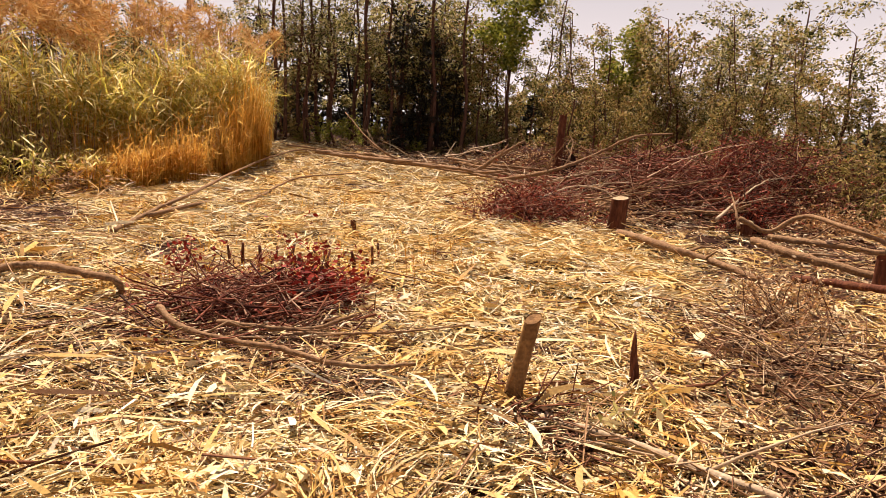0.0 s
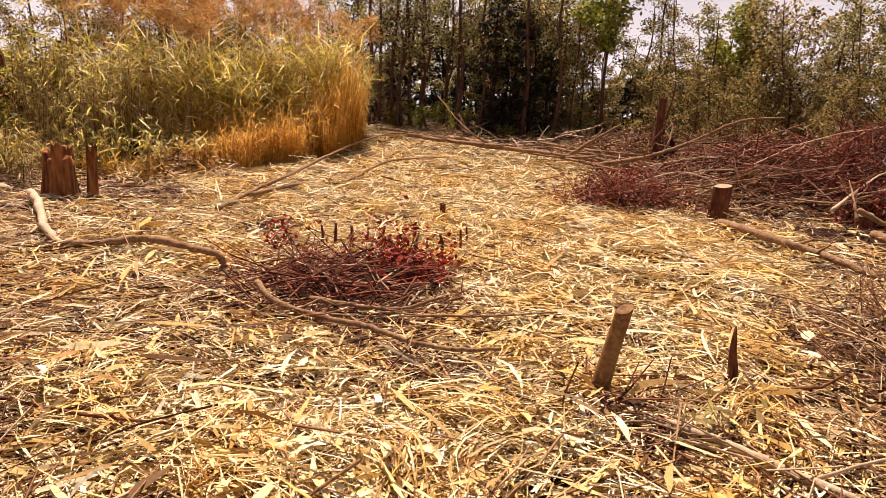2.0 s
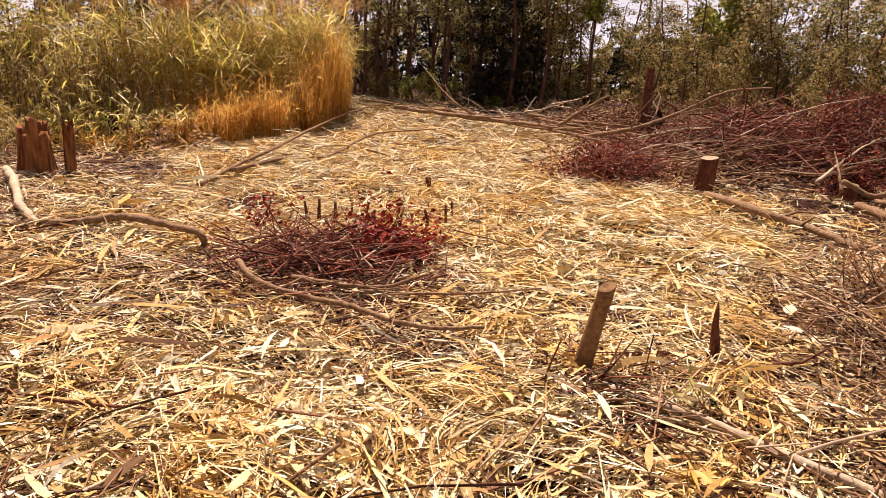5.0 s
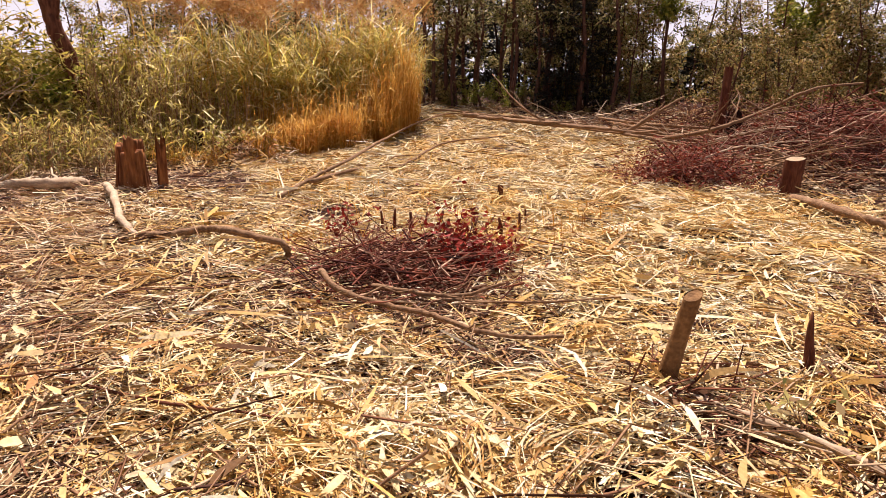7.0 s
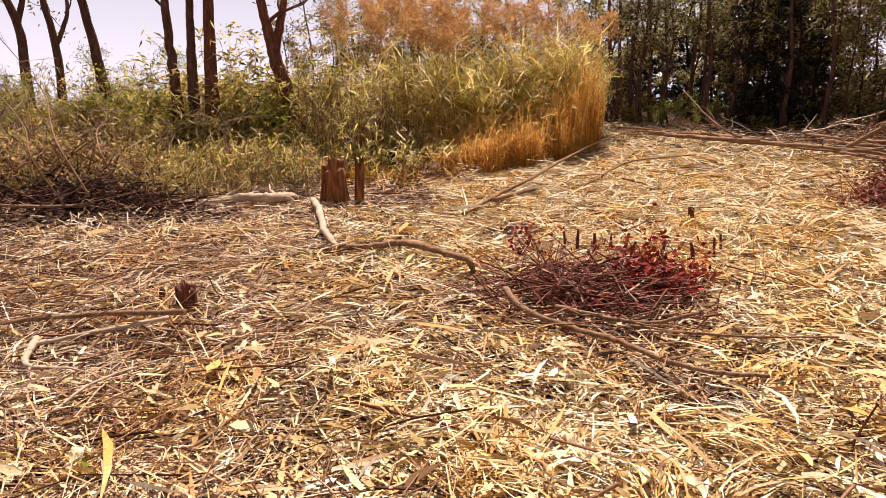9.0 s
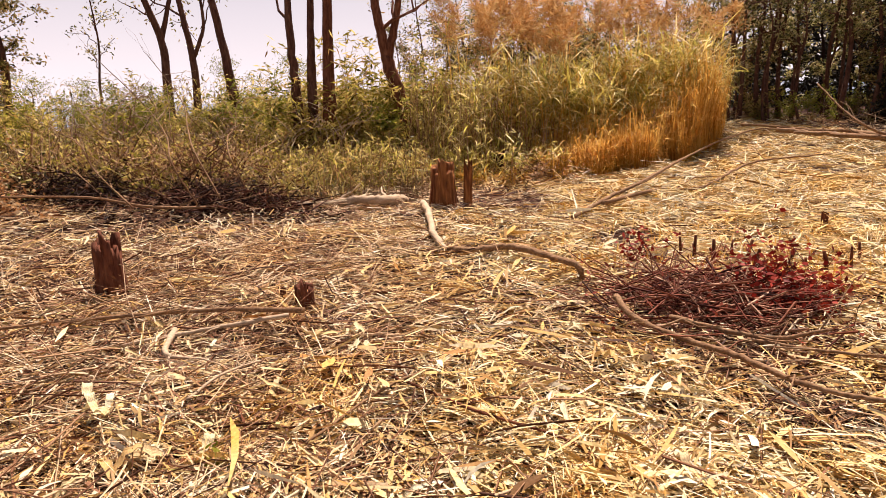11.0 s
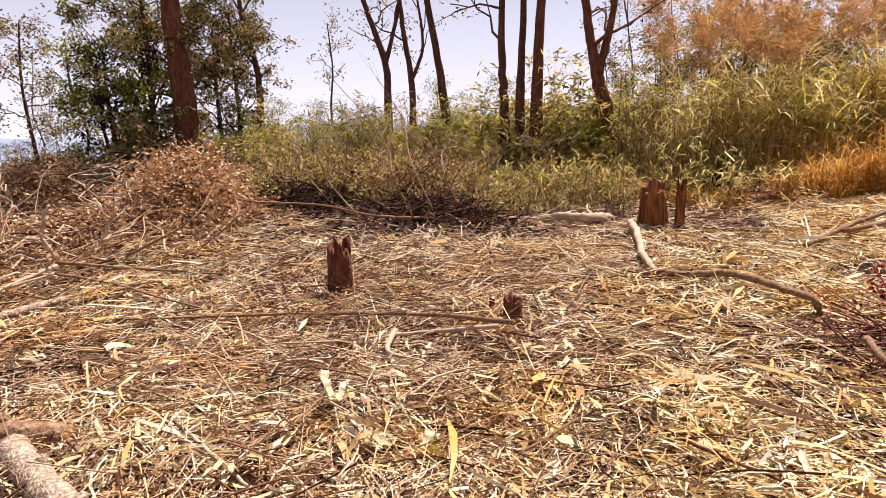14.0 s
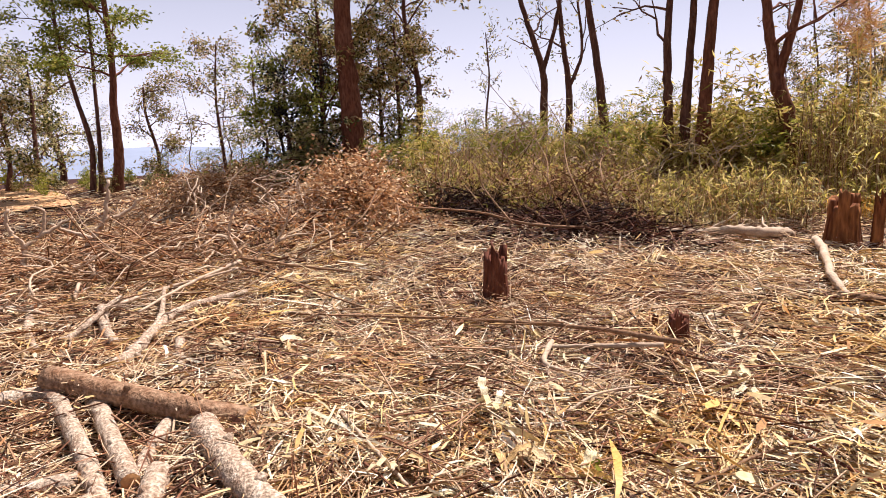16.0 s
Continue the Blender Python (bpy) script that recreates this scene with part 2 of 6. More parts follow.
def mesh_of(name, verts, faces, mat, smooth=False):
    """A mesh from arrays; faces is (n, 3) or (n, 4)."""
    me = bpy.data.meshes.new(name)
    verts = np.ascontiguousarray(verts, np.float32)
    faces = np.ascontiguousarray(faces, np.int32)
    n, k = faces.shape
    me.vertices.add(len(verts))
    me.vertices.foreach_set("co", verts.ravel())
    me.loops.add(n * k)
    me.loops.foreach_set("vertex_index", faces.ravel())
    me.polygons.add(n)
    me.polygons.foreach_set("loop_start", np.arange(0, n * k, k, dtype=np.int32))
    if smooth:
        me.polygons.foreach_set("use_smooth", np.ones(n, bool))
    me.materials.append(mat)
    me.update(calc_edges=True)
    return me


def put(name, me, parent=None, label="", category="", group="", kind=""):
    ob = new(name, me)
    if parent is not None:
        ob.parent = parent
    return tagged(ob, label, category, group, kind)


def empty(name, x, y, z, label, category, group="", kind=""):
    ob = new(name)
    ob.empty_display_size = 0.1
    ob.matrix_basis = pose(x, y, z)
    return tagged(ob, label, category, group, kind)


class Soup:
    """Gathers tubes and ribbons into one mesh of quads."""

    def __init__(self):
        self.v, self.f, self.n = [], [], 0

    def add(self, v, f):
        self.v.append(np.asarray(v, float).reshape(-1, 3))
        self.f.append(np.asarray(f, int).reshape(-1, 4) + self.n)
        self.n += len(self.v[-1])

    def tube(self, pts, radii, sides=6, rough=0.0, cap=True):
        pts, radii = np.asarray(pts, float), np.asarray(radii, float)
        k = len(pts)
        d = np.gradient(pts, axis=0)
        d /= np.linalg.norm(d, axis=1)[:, None] + 1e-9
        ref = np.array([0, 0, 1.0]) if abs(d[:, 2]).mean() < 0.8 else np.array([1.0, 0, 0])
        a = np.cross(d, ref)
        a /= np.linalg.norm(a, axis=1)[:, None] + 1e-9
        b = np.cross(a, d)
        th = np.arange(sides) * 2 * np.pi / sides
        rr = radii[:, None] * (1 + rough * RNG.uniform(-1, 1, (k, sides)))
        v = pts[:, None] + rr[..., None] * (np.cos(th)[None, :, None] * a[:, None] + np.sin(th)[None, :, None] * b[:, None])
        i, j = np.meshgrid(np.arange(k - 1), np.arange(sides), indexing="ij")
        j2 = (j + 1) % sides
        f = np.stack([i * sides + j, (i + 1) * sides + j, (i + 1) * sides + j2, i * sides + j2], -1).reshape(-1, 4)
        v = v.reshape(-1, 3)
        if cap and sides % 2 == 0:
            ends = []
            for base, turn in ((0, 1), ((k - 1) * sides, -1)):
                for q in range(0, sides - 2, 2):
                    face = [base, base + q + 1, base + q + 2, base + (q + 3) % sides]
                    ends.append(face[::turn])
            f = np.concatenate([f, ends])
        self.add(v, f)
        return self

    def ribbons(self, c, side, w):
        """c (n, k, 3) centre lines, side (n, 3) or (n, k, 3), w (n, k) widths."""
        n, k, _ = c.shape
        if side.ndim == 2:
            side = side[:, None]
        v = np.stack([c - side * w[..., None] / 2, c + side * w[..., None] / 2], 2).reshape(-1, 3)
        i, j = np.meshgrid(np.arange(n), np.arange(k - 1), indexing="ij")
        o = (i * k + j) * 2
        self.add(v, np.stack([o, o + 1, o + 3, o + 2], -1).reshape(-1, 4))
        return self

    def leaves(self, p, length, width, droop=0.3, flat=0.0):
        """Small bent leaves at points p, each pointing its own way."""
        n = len(p)
        a = RNG.uniform(0, 2 * np.pi, n)
        e = RNG.normal(-droop, 0.5, n) * (1 - flat)
        d = np.stack([np.cos(a) * np.cos(e), np.sin(a) * np.cos(e), np.sin(e)], -1)
        q = RNG.normal(0, 1, (n, 3))
        if flat:
            q[:, 2] *= 1 - flat
        s = np.cross(d, q)
        s /= np.linalg.norm(s, axis=1)[:, None] + 1e-9
        L = length * RNG.uniform(0.6, 1.3, n)[:, None]
        bend = np.cross(d, s) * L * RNG.uniform(-0.15, 0.15, n)[:, None]
        half = s * (width * RNG.uniform(0.35, 0.6, n))[:, None]
        m = p + d * L * 0.45 + bend
        v = np.stack([p, m - half, p + d * L, m + half], 1).reshape(-1, 3)
        self.add(v, np.arange(4 * n).reshape(-1, 4))
        return self

    def mesh(self, name, mat, smooth=False):
        return mesh_of(name, np.concatenate(self.v), np.concatenate(self.f), mat, smooth)


def spline(pts, n):
    """A smooth line of n points through pts."""
    p = np.asarray(pts, float)
    q = np.concatenate([[2 * p[0] - p[1]], p, [2 * p[-1] - p[-2]]])
    out = []
    for u in np.linspace(0, len(p) - 1 - 1e-6, n):
        i = int(u)
        t = u - i
        a, b, c, d = q[i:i + 4]
        out.append(0.5 * (2 * b + (c - a) * t + (2 * a - 5 * b + 4 * c - d) * t * t + (3 * b - a - 3 * c + d) * t ** 3))
    return np.array(out)


def crook(p, amount):
    """Small bends along a line."""
    p = np.array(p, float)
    p[1:-1] += RNG.normal(0, amount, (len(p) - 2, 3))
    return p


# ---- ground ----
def build_ground():
    rings = np.concatenate([[0.002], np.linspace(0.4, 16, 80), 16 + 20 * np.linspace(0.03, 1, 40) ** 1.3,
                            36 * (3500 / 36) ** np.linspace(0.03, 1, 40)])
    n = 220
    a = np.arange(n) * 2 * np.pi / n
    x, y = rings[:, None] * np.sin(a), rings[:, None] * np.cos(a)
    z = terrain(x, y)
    z = z + (heaps(x, y) - 0.02) * np.clip(1.4 - rings / 40, 0, 1)[:, None]
    i, j = np.meshgrid(np.arange(len(rings) - 1), np.arange(n), indexing="ij")
    j2 = (j + 1) % n
    f = np.stack([i * n + j, i * n + j2, (i + 1) * n + j2, (i + 1) * n + j], -1).reshape(-1, 4)
    me = mesh_of("ground", np.stack([x, y, z], -1).reshape(-1, 3), f[:, ::-1], M_SOIL, True)
    return put("ground", me, None, "brown soil of a cleared hilltop under dry straw", "ground", "", "structure")


ground = build_ground()


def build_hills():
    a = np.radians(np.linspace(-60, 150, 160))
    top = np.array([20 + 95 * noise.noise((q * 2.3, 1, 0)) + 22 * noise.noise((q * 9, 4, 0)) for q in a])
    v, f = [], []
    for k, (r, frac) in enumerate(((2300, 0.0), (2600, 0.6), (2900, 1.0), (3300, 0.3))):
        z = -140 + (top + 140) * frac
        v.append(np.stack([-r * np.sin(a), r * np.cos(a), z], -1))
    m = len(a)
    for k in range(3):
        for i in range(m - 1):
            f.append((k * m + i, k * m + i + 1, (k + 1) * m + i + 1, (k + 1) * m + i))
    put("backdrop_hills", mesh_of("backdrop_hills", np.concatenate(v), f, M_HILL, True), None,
        "far hills beyond the valley, haze painted into their blue colour", "hills", "", "structure")


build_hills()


def build_road():
    u, w = np.linspace(0, 1, 30), np.linspace(-1, 1, 7)
    cx, cy = -14.6 - 8 * u, -3.6 - 2.6 * u - 1.0 * u * u
    x = cx[:, None] + 0.25 * w
    y = cy[:, None] - (0.9 + 0.4 * u[:, None]) * w
    z = terrain(x, y) + 0.05
    f = [(i * 7 + j, i * 7 + j + 1, (i + 1) * 7 + j + 1, (i + 1) * 7 + j) for i in range(29) for j in range(6)]
    put("road", mesh_of("road", np.stack([x, y, z], -1).reshape(-1, 3), f, M_ROAD, True), None,
        "bare orange dirt track at the edge of the clearing", "dirt track", "", "structure")


build_road()


# ---- litter ----
def scatter(n, r0, r1, power, az0=-39, az1=110):
    """Points in a sector, thinner with distance."""
    u = RNG.random(n)
    q = 1 - power + 1
    r = (r0 ** q + u * (r1 ** q - r0 ** q)) ** (1 / q)
    a = np.radians(RNG.uniform(az0, az1, n))
    return -r * np.sin(a), r * np.cos(a), r, np.degrees(a)


EDGE_Y = (1.5, 2.4, 3.5, 5.0, 7.0, 9.4, 11.0, 12.5, 14.6, 16.0, 20.0)
EDGE_X = (0.75, 1.0, 1.55, 2.15, 2.75, 2.5, 1.0, 1.1, 1.7, 0.6, -3.2)


def brownness(x, y, r, a):
    """How far brown litter takes the place of yellow straw."""
    b = 0.15 + 0.26 * waves(x, y, 0.9, 4)
    b = b + 0.58 / (1 + np.exp(-(a - 47) / 6))
    b = b + 0.8 / (1 + np.exp(-(x - np.interp(y, EDGE_Y, EDGE_X)) / 0.25)) * (y > 0)
    b = b + 0.55 / (1 + np.exp(-(r - 9.0) / 0.7)) * (a > 30)
    for cx, cy, rx, ry in ((-1.25, 4.55, 0.85, 0.75), (-0.75, 3.75, 0.5, 0.35), (-0.3, 3.25, 0.45, 0.3), (0.72, 2.75, 0.2, 0.4), (-5.6, 7.3, 1.0, 0.7)):
        b = b + 0.7 * np.exp(-((x - cx) / rx) ** 2 - ((y - cy) / ry) ** 2)
    return b


def hollow(x, y):
    """One where the mat lies open on dark earth."""
    return 1 / (1 + np.exp(-(waves(x, y, 2.6, 41) - 1.25) / 0.12))


def lay(n, r0, r1, power, length, width, spread, lift, keep, heading=0.0, az=(-39, 110), steps=4, lance=False):
    """Centre lines, sides and widths of blades lying on the ground."""
    x, y, r, a = scatter(n, r0, r1, power, *az)
    ok = RNG.random(n) < keep(x, y, r, a)
    x, y, r = x[ok], y[ok], r[ok]
    n = len(x)
    h = heading + 1.6 * waves(x, y, 1.5, 9) + RNG.normal(0, spread, n)
    L = length * np.exp(RNG.normal(0, 0.45, n)) * (1 + r / 40)
    d = np.stack([np.cos(h), np.sin(h)], -1)
    bend = RNG.normal(0, 0.2, n) * L * (steps > 2)
    up = np.abs(RNG.normal(0, lift, n))
    tip = RNG.normal(0, 0.2, n) * L
    c = np.zeros((n, steps, 3))
    for k, s in enumerate(np.linspace(-0.5, 0.5, steps)):
        bow = (0.25 - s * s) * bend
        px, py = x + d[:, 0] * L * s - d[:, 1] * bow, y + d[:, 1] * L * s + d[:, 0] * bow
        c[:, k] = np.stack([px, py, terrain(px, py) + heaps(x, y) + 0.012 + up + s * tip + (0.25 - s * s) * np.abs(bend) * 0.6], -1)
    c[:, :, 2] = np.maximum(c[:, :, 2], terrain(c[:, :, 0], c[:, :, 1]) + heaps(c[:, :, 0], c[:, :, 1]) - 0.01)
    roll = RNG.normal(0, 0.7, n)
    side = np.stack([-d[:, 1] * np.cos(roll), d[:, 0] * np.cos(roll), np.sin(roll)], -1)
    w = width * np.exp(RNG.normal(0, 0.4, n))[:, None] * np.array([{2: [0.9, 0.7], 3: [0.85, 1, 0.6], 4: [0.12, 1, 0.75, 0.04] if lance else [0.8, 1, 0.95, 0.5]}[steps]]) * (1 + r / 14)[:, None]
    return c, side, w


yellow = Soup()
SHADE = lambda r, a: 1 / (1 + np.exp((7.6 - r) / 0.3)) * ((a > 51) & (a < 68) & (r < 10))  # shade under the bushes, put in as less straw and darker litter
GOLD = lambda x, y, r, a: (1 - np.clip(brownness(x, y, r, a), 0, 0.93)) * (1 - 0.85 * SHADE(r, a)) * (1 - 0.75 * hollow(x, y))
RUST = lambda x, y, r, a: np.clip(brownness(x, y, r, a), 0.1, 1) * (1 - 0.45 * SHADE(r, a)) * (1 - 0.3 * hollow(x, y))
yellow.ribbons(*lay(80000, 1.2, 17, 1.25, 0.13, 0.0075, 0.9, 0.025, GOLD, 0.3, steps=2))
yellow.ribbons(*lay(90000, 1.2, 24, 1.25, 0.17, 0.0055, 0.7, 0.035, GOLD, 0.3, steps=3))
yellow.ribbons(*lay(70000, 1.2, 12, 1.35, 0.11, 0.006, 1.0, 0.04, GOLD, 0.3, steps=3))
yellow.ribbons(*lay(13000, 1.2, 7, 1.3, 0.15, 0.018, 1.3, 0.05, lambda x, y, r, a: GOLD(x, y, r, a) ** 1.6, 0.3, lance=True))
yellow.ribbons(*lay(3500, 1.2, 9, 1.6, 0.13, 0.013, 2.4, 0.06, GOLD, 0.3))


def tufts(n, soup):
    """Sheaves of long blades thrown down together."""
    x, y, r, a = scatter(n, 1.8, 11, 1.3)
    for i in range(n):
        if RNG.random() > GOLD(x[i], y[i], r[i], a[i]):
            continue
        m = int(RNG.integers(12, 30))
        h = RNG.uniform(0, 6.28) + RNG.normal(0, 0.28, m)
        L = RNG.uniform(0.15, 0.5, m)
        s = np.linspace(0, 1, 4)
        d = np.stack([np.cos(h), np.sin(h)], -1)
        ox, oy = x[i] + RNG.normal(0, 0.04, m), y[i] + RNG.normal(0, 0.04, m)
        bend = RNG.normal(0, 0.12, m) * L
        px = ox[:, None] + d[:, :1] * L[:, None] * s - d[:, 1:] * bend[:, None] * s * s
        py = oy[:, None] + d[:, 1:] * L[:, None] * s + d[:, :1] * bend[:, None] * s * s
        pz = terrain(px, py) + heaps(px, py) + 0.04 + RNG.uniform(0, 0.09, m)[:, None] * (4 * s * (1 - s)) + RNG.uniform(0, 0.05, m)[:, None]
        roll = RNG.normal(0, 0.6, m)
        side = np.stack([-d[:, 1] * np.cos(roll), d[:, 0] * np.cos(roll), np.sin(roll)], -1)
        soup.ribbons(np.stack([px, py, pz], -1), side, (RNG.uniform(0.004, 0.009, m) * (1 + r[i] / 16))[:, None] * np.array([[0.8, 1, 0.8, 0.2]]))


tufts(150, yellow)
yellow.ribbons(*lay(46000, 5, 21, 1.0, 0.2, 0.0075, 0.8, 0.05, lambda x, y, r, a: GOLD(x, y, r, a) ** 1.5, 0.3, (-22, 40), 3))
yellow.ribbons(*lay(19000, 0.15, 9, 1.2, 0.2, 0.014, 1.3, 0.04, GOLD, 0.3, (108, 323), 2))
yellow.ribbons(*lay(2600, 0.1, 1.3, 0.6, 0.2, 0.009, 1.3, 0.04, GOLD, 0.3))
put("straw_litter", yellow.mesh("straw_litter", M_STRAW), None, "thick yellow mat of cut dry straw and leaves", "straw", "", "stuff")
brown = Soup()
brown.ribbons(*lay(40000, 1.2, 17, 1.2, 0.12, 0.007, 1.2, 0.02, RUST, 0.3, steps=2))
brown.ribbons(*lay(48000, 1.3, 13, 1.3, 0.22, 0.0048, 0.9, 0.03, RUST, 0.3, (38, 110), 2))
brown.ribbons(*lay(68000, 1.2, 24, 1.3, 0.16, 0.0048, 1.1, 0.03, RUST, 0.3, steps=3))
brown.ribbons(*lay(22000, 1.2, 20, 1.4, 0.045, 0.013, 2.0, 0.025, RUST, 0.3, steps=3))
brown.ribbons(*lay(19000, 0.15, 12, 1.2, 0.2, 0.014, 1.5, 0.03, lambda x, y, r, a: 0.25 + RUST(x, y, r, a), 0.3, (108, 323), 2))
put("brown_litter", brown.mesh("brown_litter", M_BROWN), None, "brown dead leaves and broken stalks on the soil", "leaf litter", "", "stuff")


# dark leaves colour in the shade under the bushes and felled brush
dark_litter = Soup()
dark_litter.ribbons(*lay(20000, 1.3, 9, 1.4, 0.06, 0.009, 2.0, 0.015, lambda x, y, r, a: 0.9 * np.clip(brownness(x, y, r, a) - 0.25, 0, 1), 0.3, steps=2))
dark_litter.ribbons(*lay(4500, 1.4, 6, 1.2, 0.07, 0.008, 2.0, 0.03, lambda x, y, r, a: np.clip(brownness(x, y, r, a) - 0.25, 0, 1), 0.3, (-39, -12), 2))
dark_litter.ribbons(*lay(9000, 7.6, 11, 1.0, 0.06, 0.013, 2.0, 0.03, lambda x, y, r, a: 0.8 * SHADE(r, a) + 0.2, 0.3, (50, 80), 3))
dark_litter.ribbons(*lay(6000, 8.5, 17, 1.0, 0.07, 0.014, 2.0, 0.04, lambda x, y, r, a: np.clip(brownness(x, y, r, a) - 0.3, 0, 1), 0.3, (-38, -3), 3))
put("rotting_litter", dark_litter.mesh("rotting_litter", M_LITTER_SHADE), None, "dark litter leaves, coloured for shade under bushes and felled brush", "leaf litter", "", "stuff")


def twig_litter(n):
    s = Soup()
    x, y, r, a = scatter(n, 1.6, 16, 1.5)
    for i in range(n):
        if RNG.random() > 0.3 + 0.8 * brownness(x[i], y[i], r[i], a[i]):
            continue
        L, h = RNG.uniform(0.25, 1.1), RNG.uniform(0, 6.28)
        t = np.linspace(-0.5, 0.5, 4)
        px, py = x[i] + L * t * math.cos(h), y[i] + L * t * math.sin(h)
        p = np.stack([px, py, terrain(px, py) + 0.03 + np.abs(RNG.normal(0, 0.03)) + t * RNG.normal(0, 0.1) * L], -1)
        s.tube(crook(p, 0.018 * L), np.linspace(0.006, 0.0025, 4) * RNG.uniform(0.6, 1.5), 3, cap=False)
    return s.mesh("twig_litter", M_TWIG)


put("twig_litter", twig_litter(4500), None, "thin broken brown twigs strewn over the straw", "twigs", "", "stuff")


def leaf_piece(length, width, curl, twist):
    """A crumpled dry blade: folded along its midrib, torn at the edges, curling at one end."""
    k = 9
    t = np.linspace(0, 1, k)
    w = width * np.interp(t, [0, 0.15, 0.5, 0.85, 1], [0.6, 0.9, 1.0, 0.75, 0.35]) * RNG.uniform(0.75, 1.15, k)
    v = []
    for q in range(k):
        x, y = length * t[q], length * 0.1 * math.sin(t[q] * 2.6 + twist)
        z = curl * math.sin(t[q] * 3.0) * length + RNG.normal(0, 0.008)
        a = twist * (t[q] - 0.5) + RNG.normal(0, 0.12)
        for s, dz in ((-0.5, 0.32), (-0.22, 0.05), (0, 0.14), (0.25, 0.02), (0.5, 0.28)):
            s *= RNG.uniform(0.85, 1.1)
            v.append((x, y + s * w[q] * math.cos(a), z + dz * w[q] + s * w[q] * math.sin(a)))
    f = [(q * 5 + j, q * 5 + 5 + j, q * 5 + 6 + j, q * 5 + 1 + j) for q in range(k - 1) for j in range(4)]
    return mesh_of("leaf", v, f, M_BLADE)


LEAF_MESHES = [leaf_piece(L, w, c, t) for L, w, c, t in
               ((0.26, 0.022, 0.05, 0.9), (0.2, 0.034, 0.1, -1.1), (0.34, 0.019, 0.05, 1.5), (0.17, 0.036, 0.14, 0.7), (0.24, 0.028, -0.04, 1.8))]


# ---- stumps, logs and branches ----
def on_ground(pts, r):
    """Centre-line points over the straw; a raised line comes that much nearer to the middle of the clearing."""
    out = []
    for x, y, dz in pts:
        lift = float(heaps(x, y)) + 0.06 + r + 0.005 * max(0, math.hypot(x, y) - 5)
        k = 1 - (lift + min(dz, 0.2)) / 1.5
        out.append((x * k, y * k, gz(x * k, y * k) + lift + dz))
    return out


def fallen_branch(label, pts, r0, r1, mat=None, twigs=4, name="fallen_branch", category="branch", twig_len=0.5, sides=8, group=""):
    """A tapering crooked limb lying on the ground, with side twigs as parts."""
    mat = mat or M_BRANCH
    p = on_ground(pts, r0 * 0.6)
    n = max(14, 7 * len(pts))
    line = crook(spline(crook(p, r0 * 0.22), n), r0 * 0.12)
    base = empty(name, *line[0], label, category, group)
    o = line[0]
    rad = np.linspace(r0, r1, n) * (1 + 0.07 * RNG.uniform(-1, 1, n))
    put("stem", Soup().tube(line - o, rad, sides, 0.08).mesh("stem", mat, True), base)
    for _ in range(twigs):
        i = int(RNG.integers(n // 4, n - 1))
        d = line[min(i + 1, n - 1)] - line[i]
        d /= np.linalg.norm(d) + 1e-9
        q = np.cross(d, (0, 0, 1)) * RNG.choice((-1, 1))
        L = twig_len * RNG.uniform(0.5, 1.3)
        way = d * 0.7 + q * RNG.uniform(0.3, 0.9) + np.array([0, 0, RNG.uniform(0.0, 0.5)])
        tp = [line[i] - o + way * L * u for u in (0, 0.35, 0.7, 1)]
        tr = rad[i] * 0.45
        put("twig", Soup().tube(crook(tp, 0.04 * L), np.linspace(tr, tr * 0.3, 4), 6).mesh("twig", mat, True), base)
    return base


def disc(p, normal, r, mat, name, parent, label="", rough=0.05):
    """A slightly domed round face."""
    nrm = Vector(normal).normalized()
    q = nrm.to_track_quat("Z", "Y")
    bm = bmesh.new()
    ring = [bm.verts.new(Vector(p) + q @ Vector((r * (1 + rough * RNG.uniform(-1, 1)) * math.cos(a), r * (1 + rough * RNG.uniform(-1, 1)) * math.sin(a), 0)))
            for a in np.arange(14) * 2 * math.pi / 14]
    inner = [bm.verts.new(Vector(p) + (v.co - Vector(p)) * 0.55 + nrm * 0.004) for v in ring]
    mid = bm.verts.new(Vector(p) + nrm * 0.006)
    for i in range(14):
        j = (i + 1) % 14
        bm.faces.new((ring[i], ring[j], inner[j], inner[i]))
        bm.faces.new((inner[i], inner[j], mid))
    me = bpy.data.meshes.new(name)
    bm.to_mesh(me)
    bm.free()
    me.materials.append(mat)
    return put(name, me, parent, label)


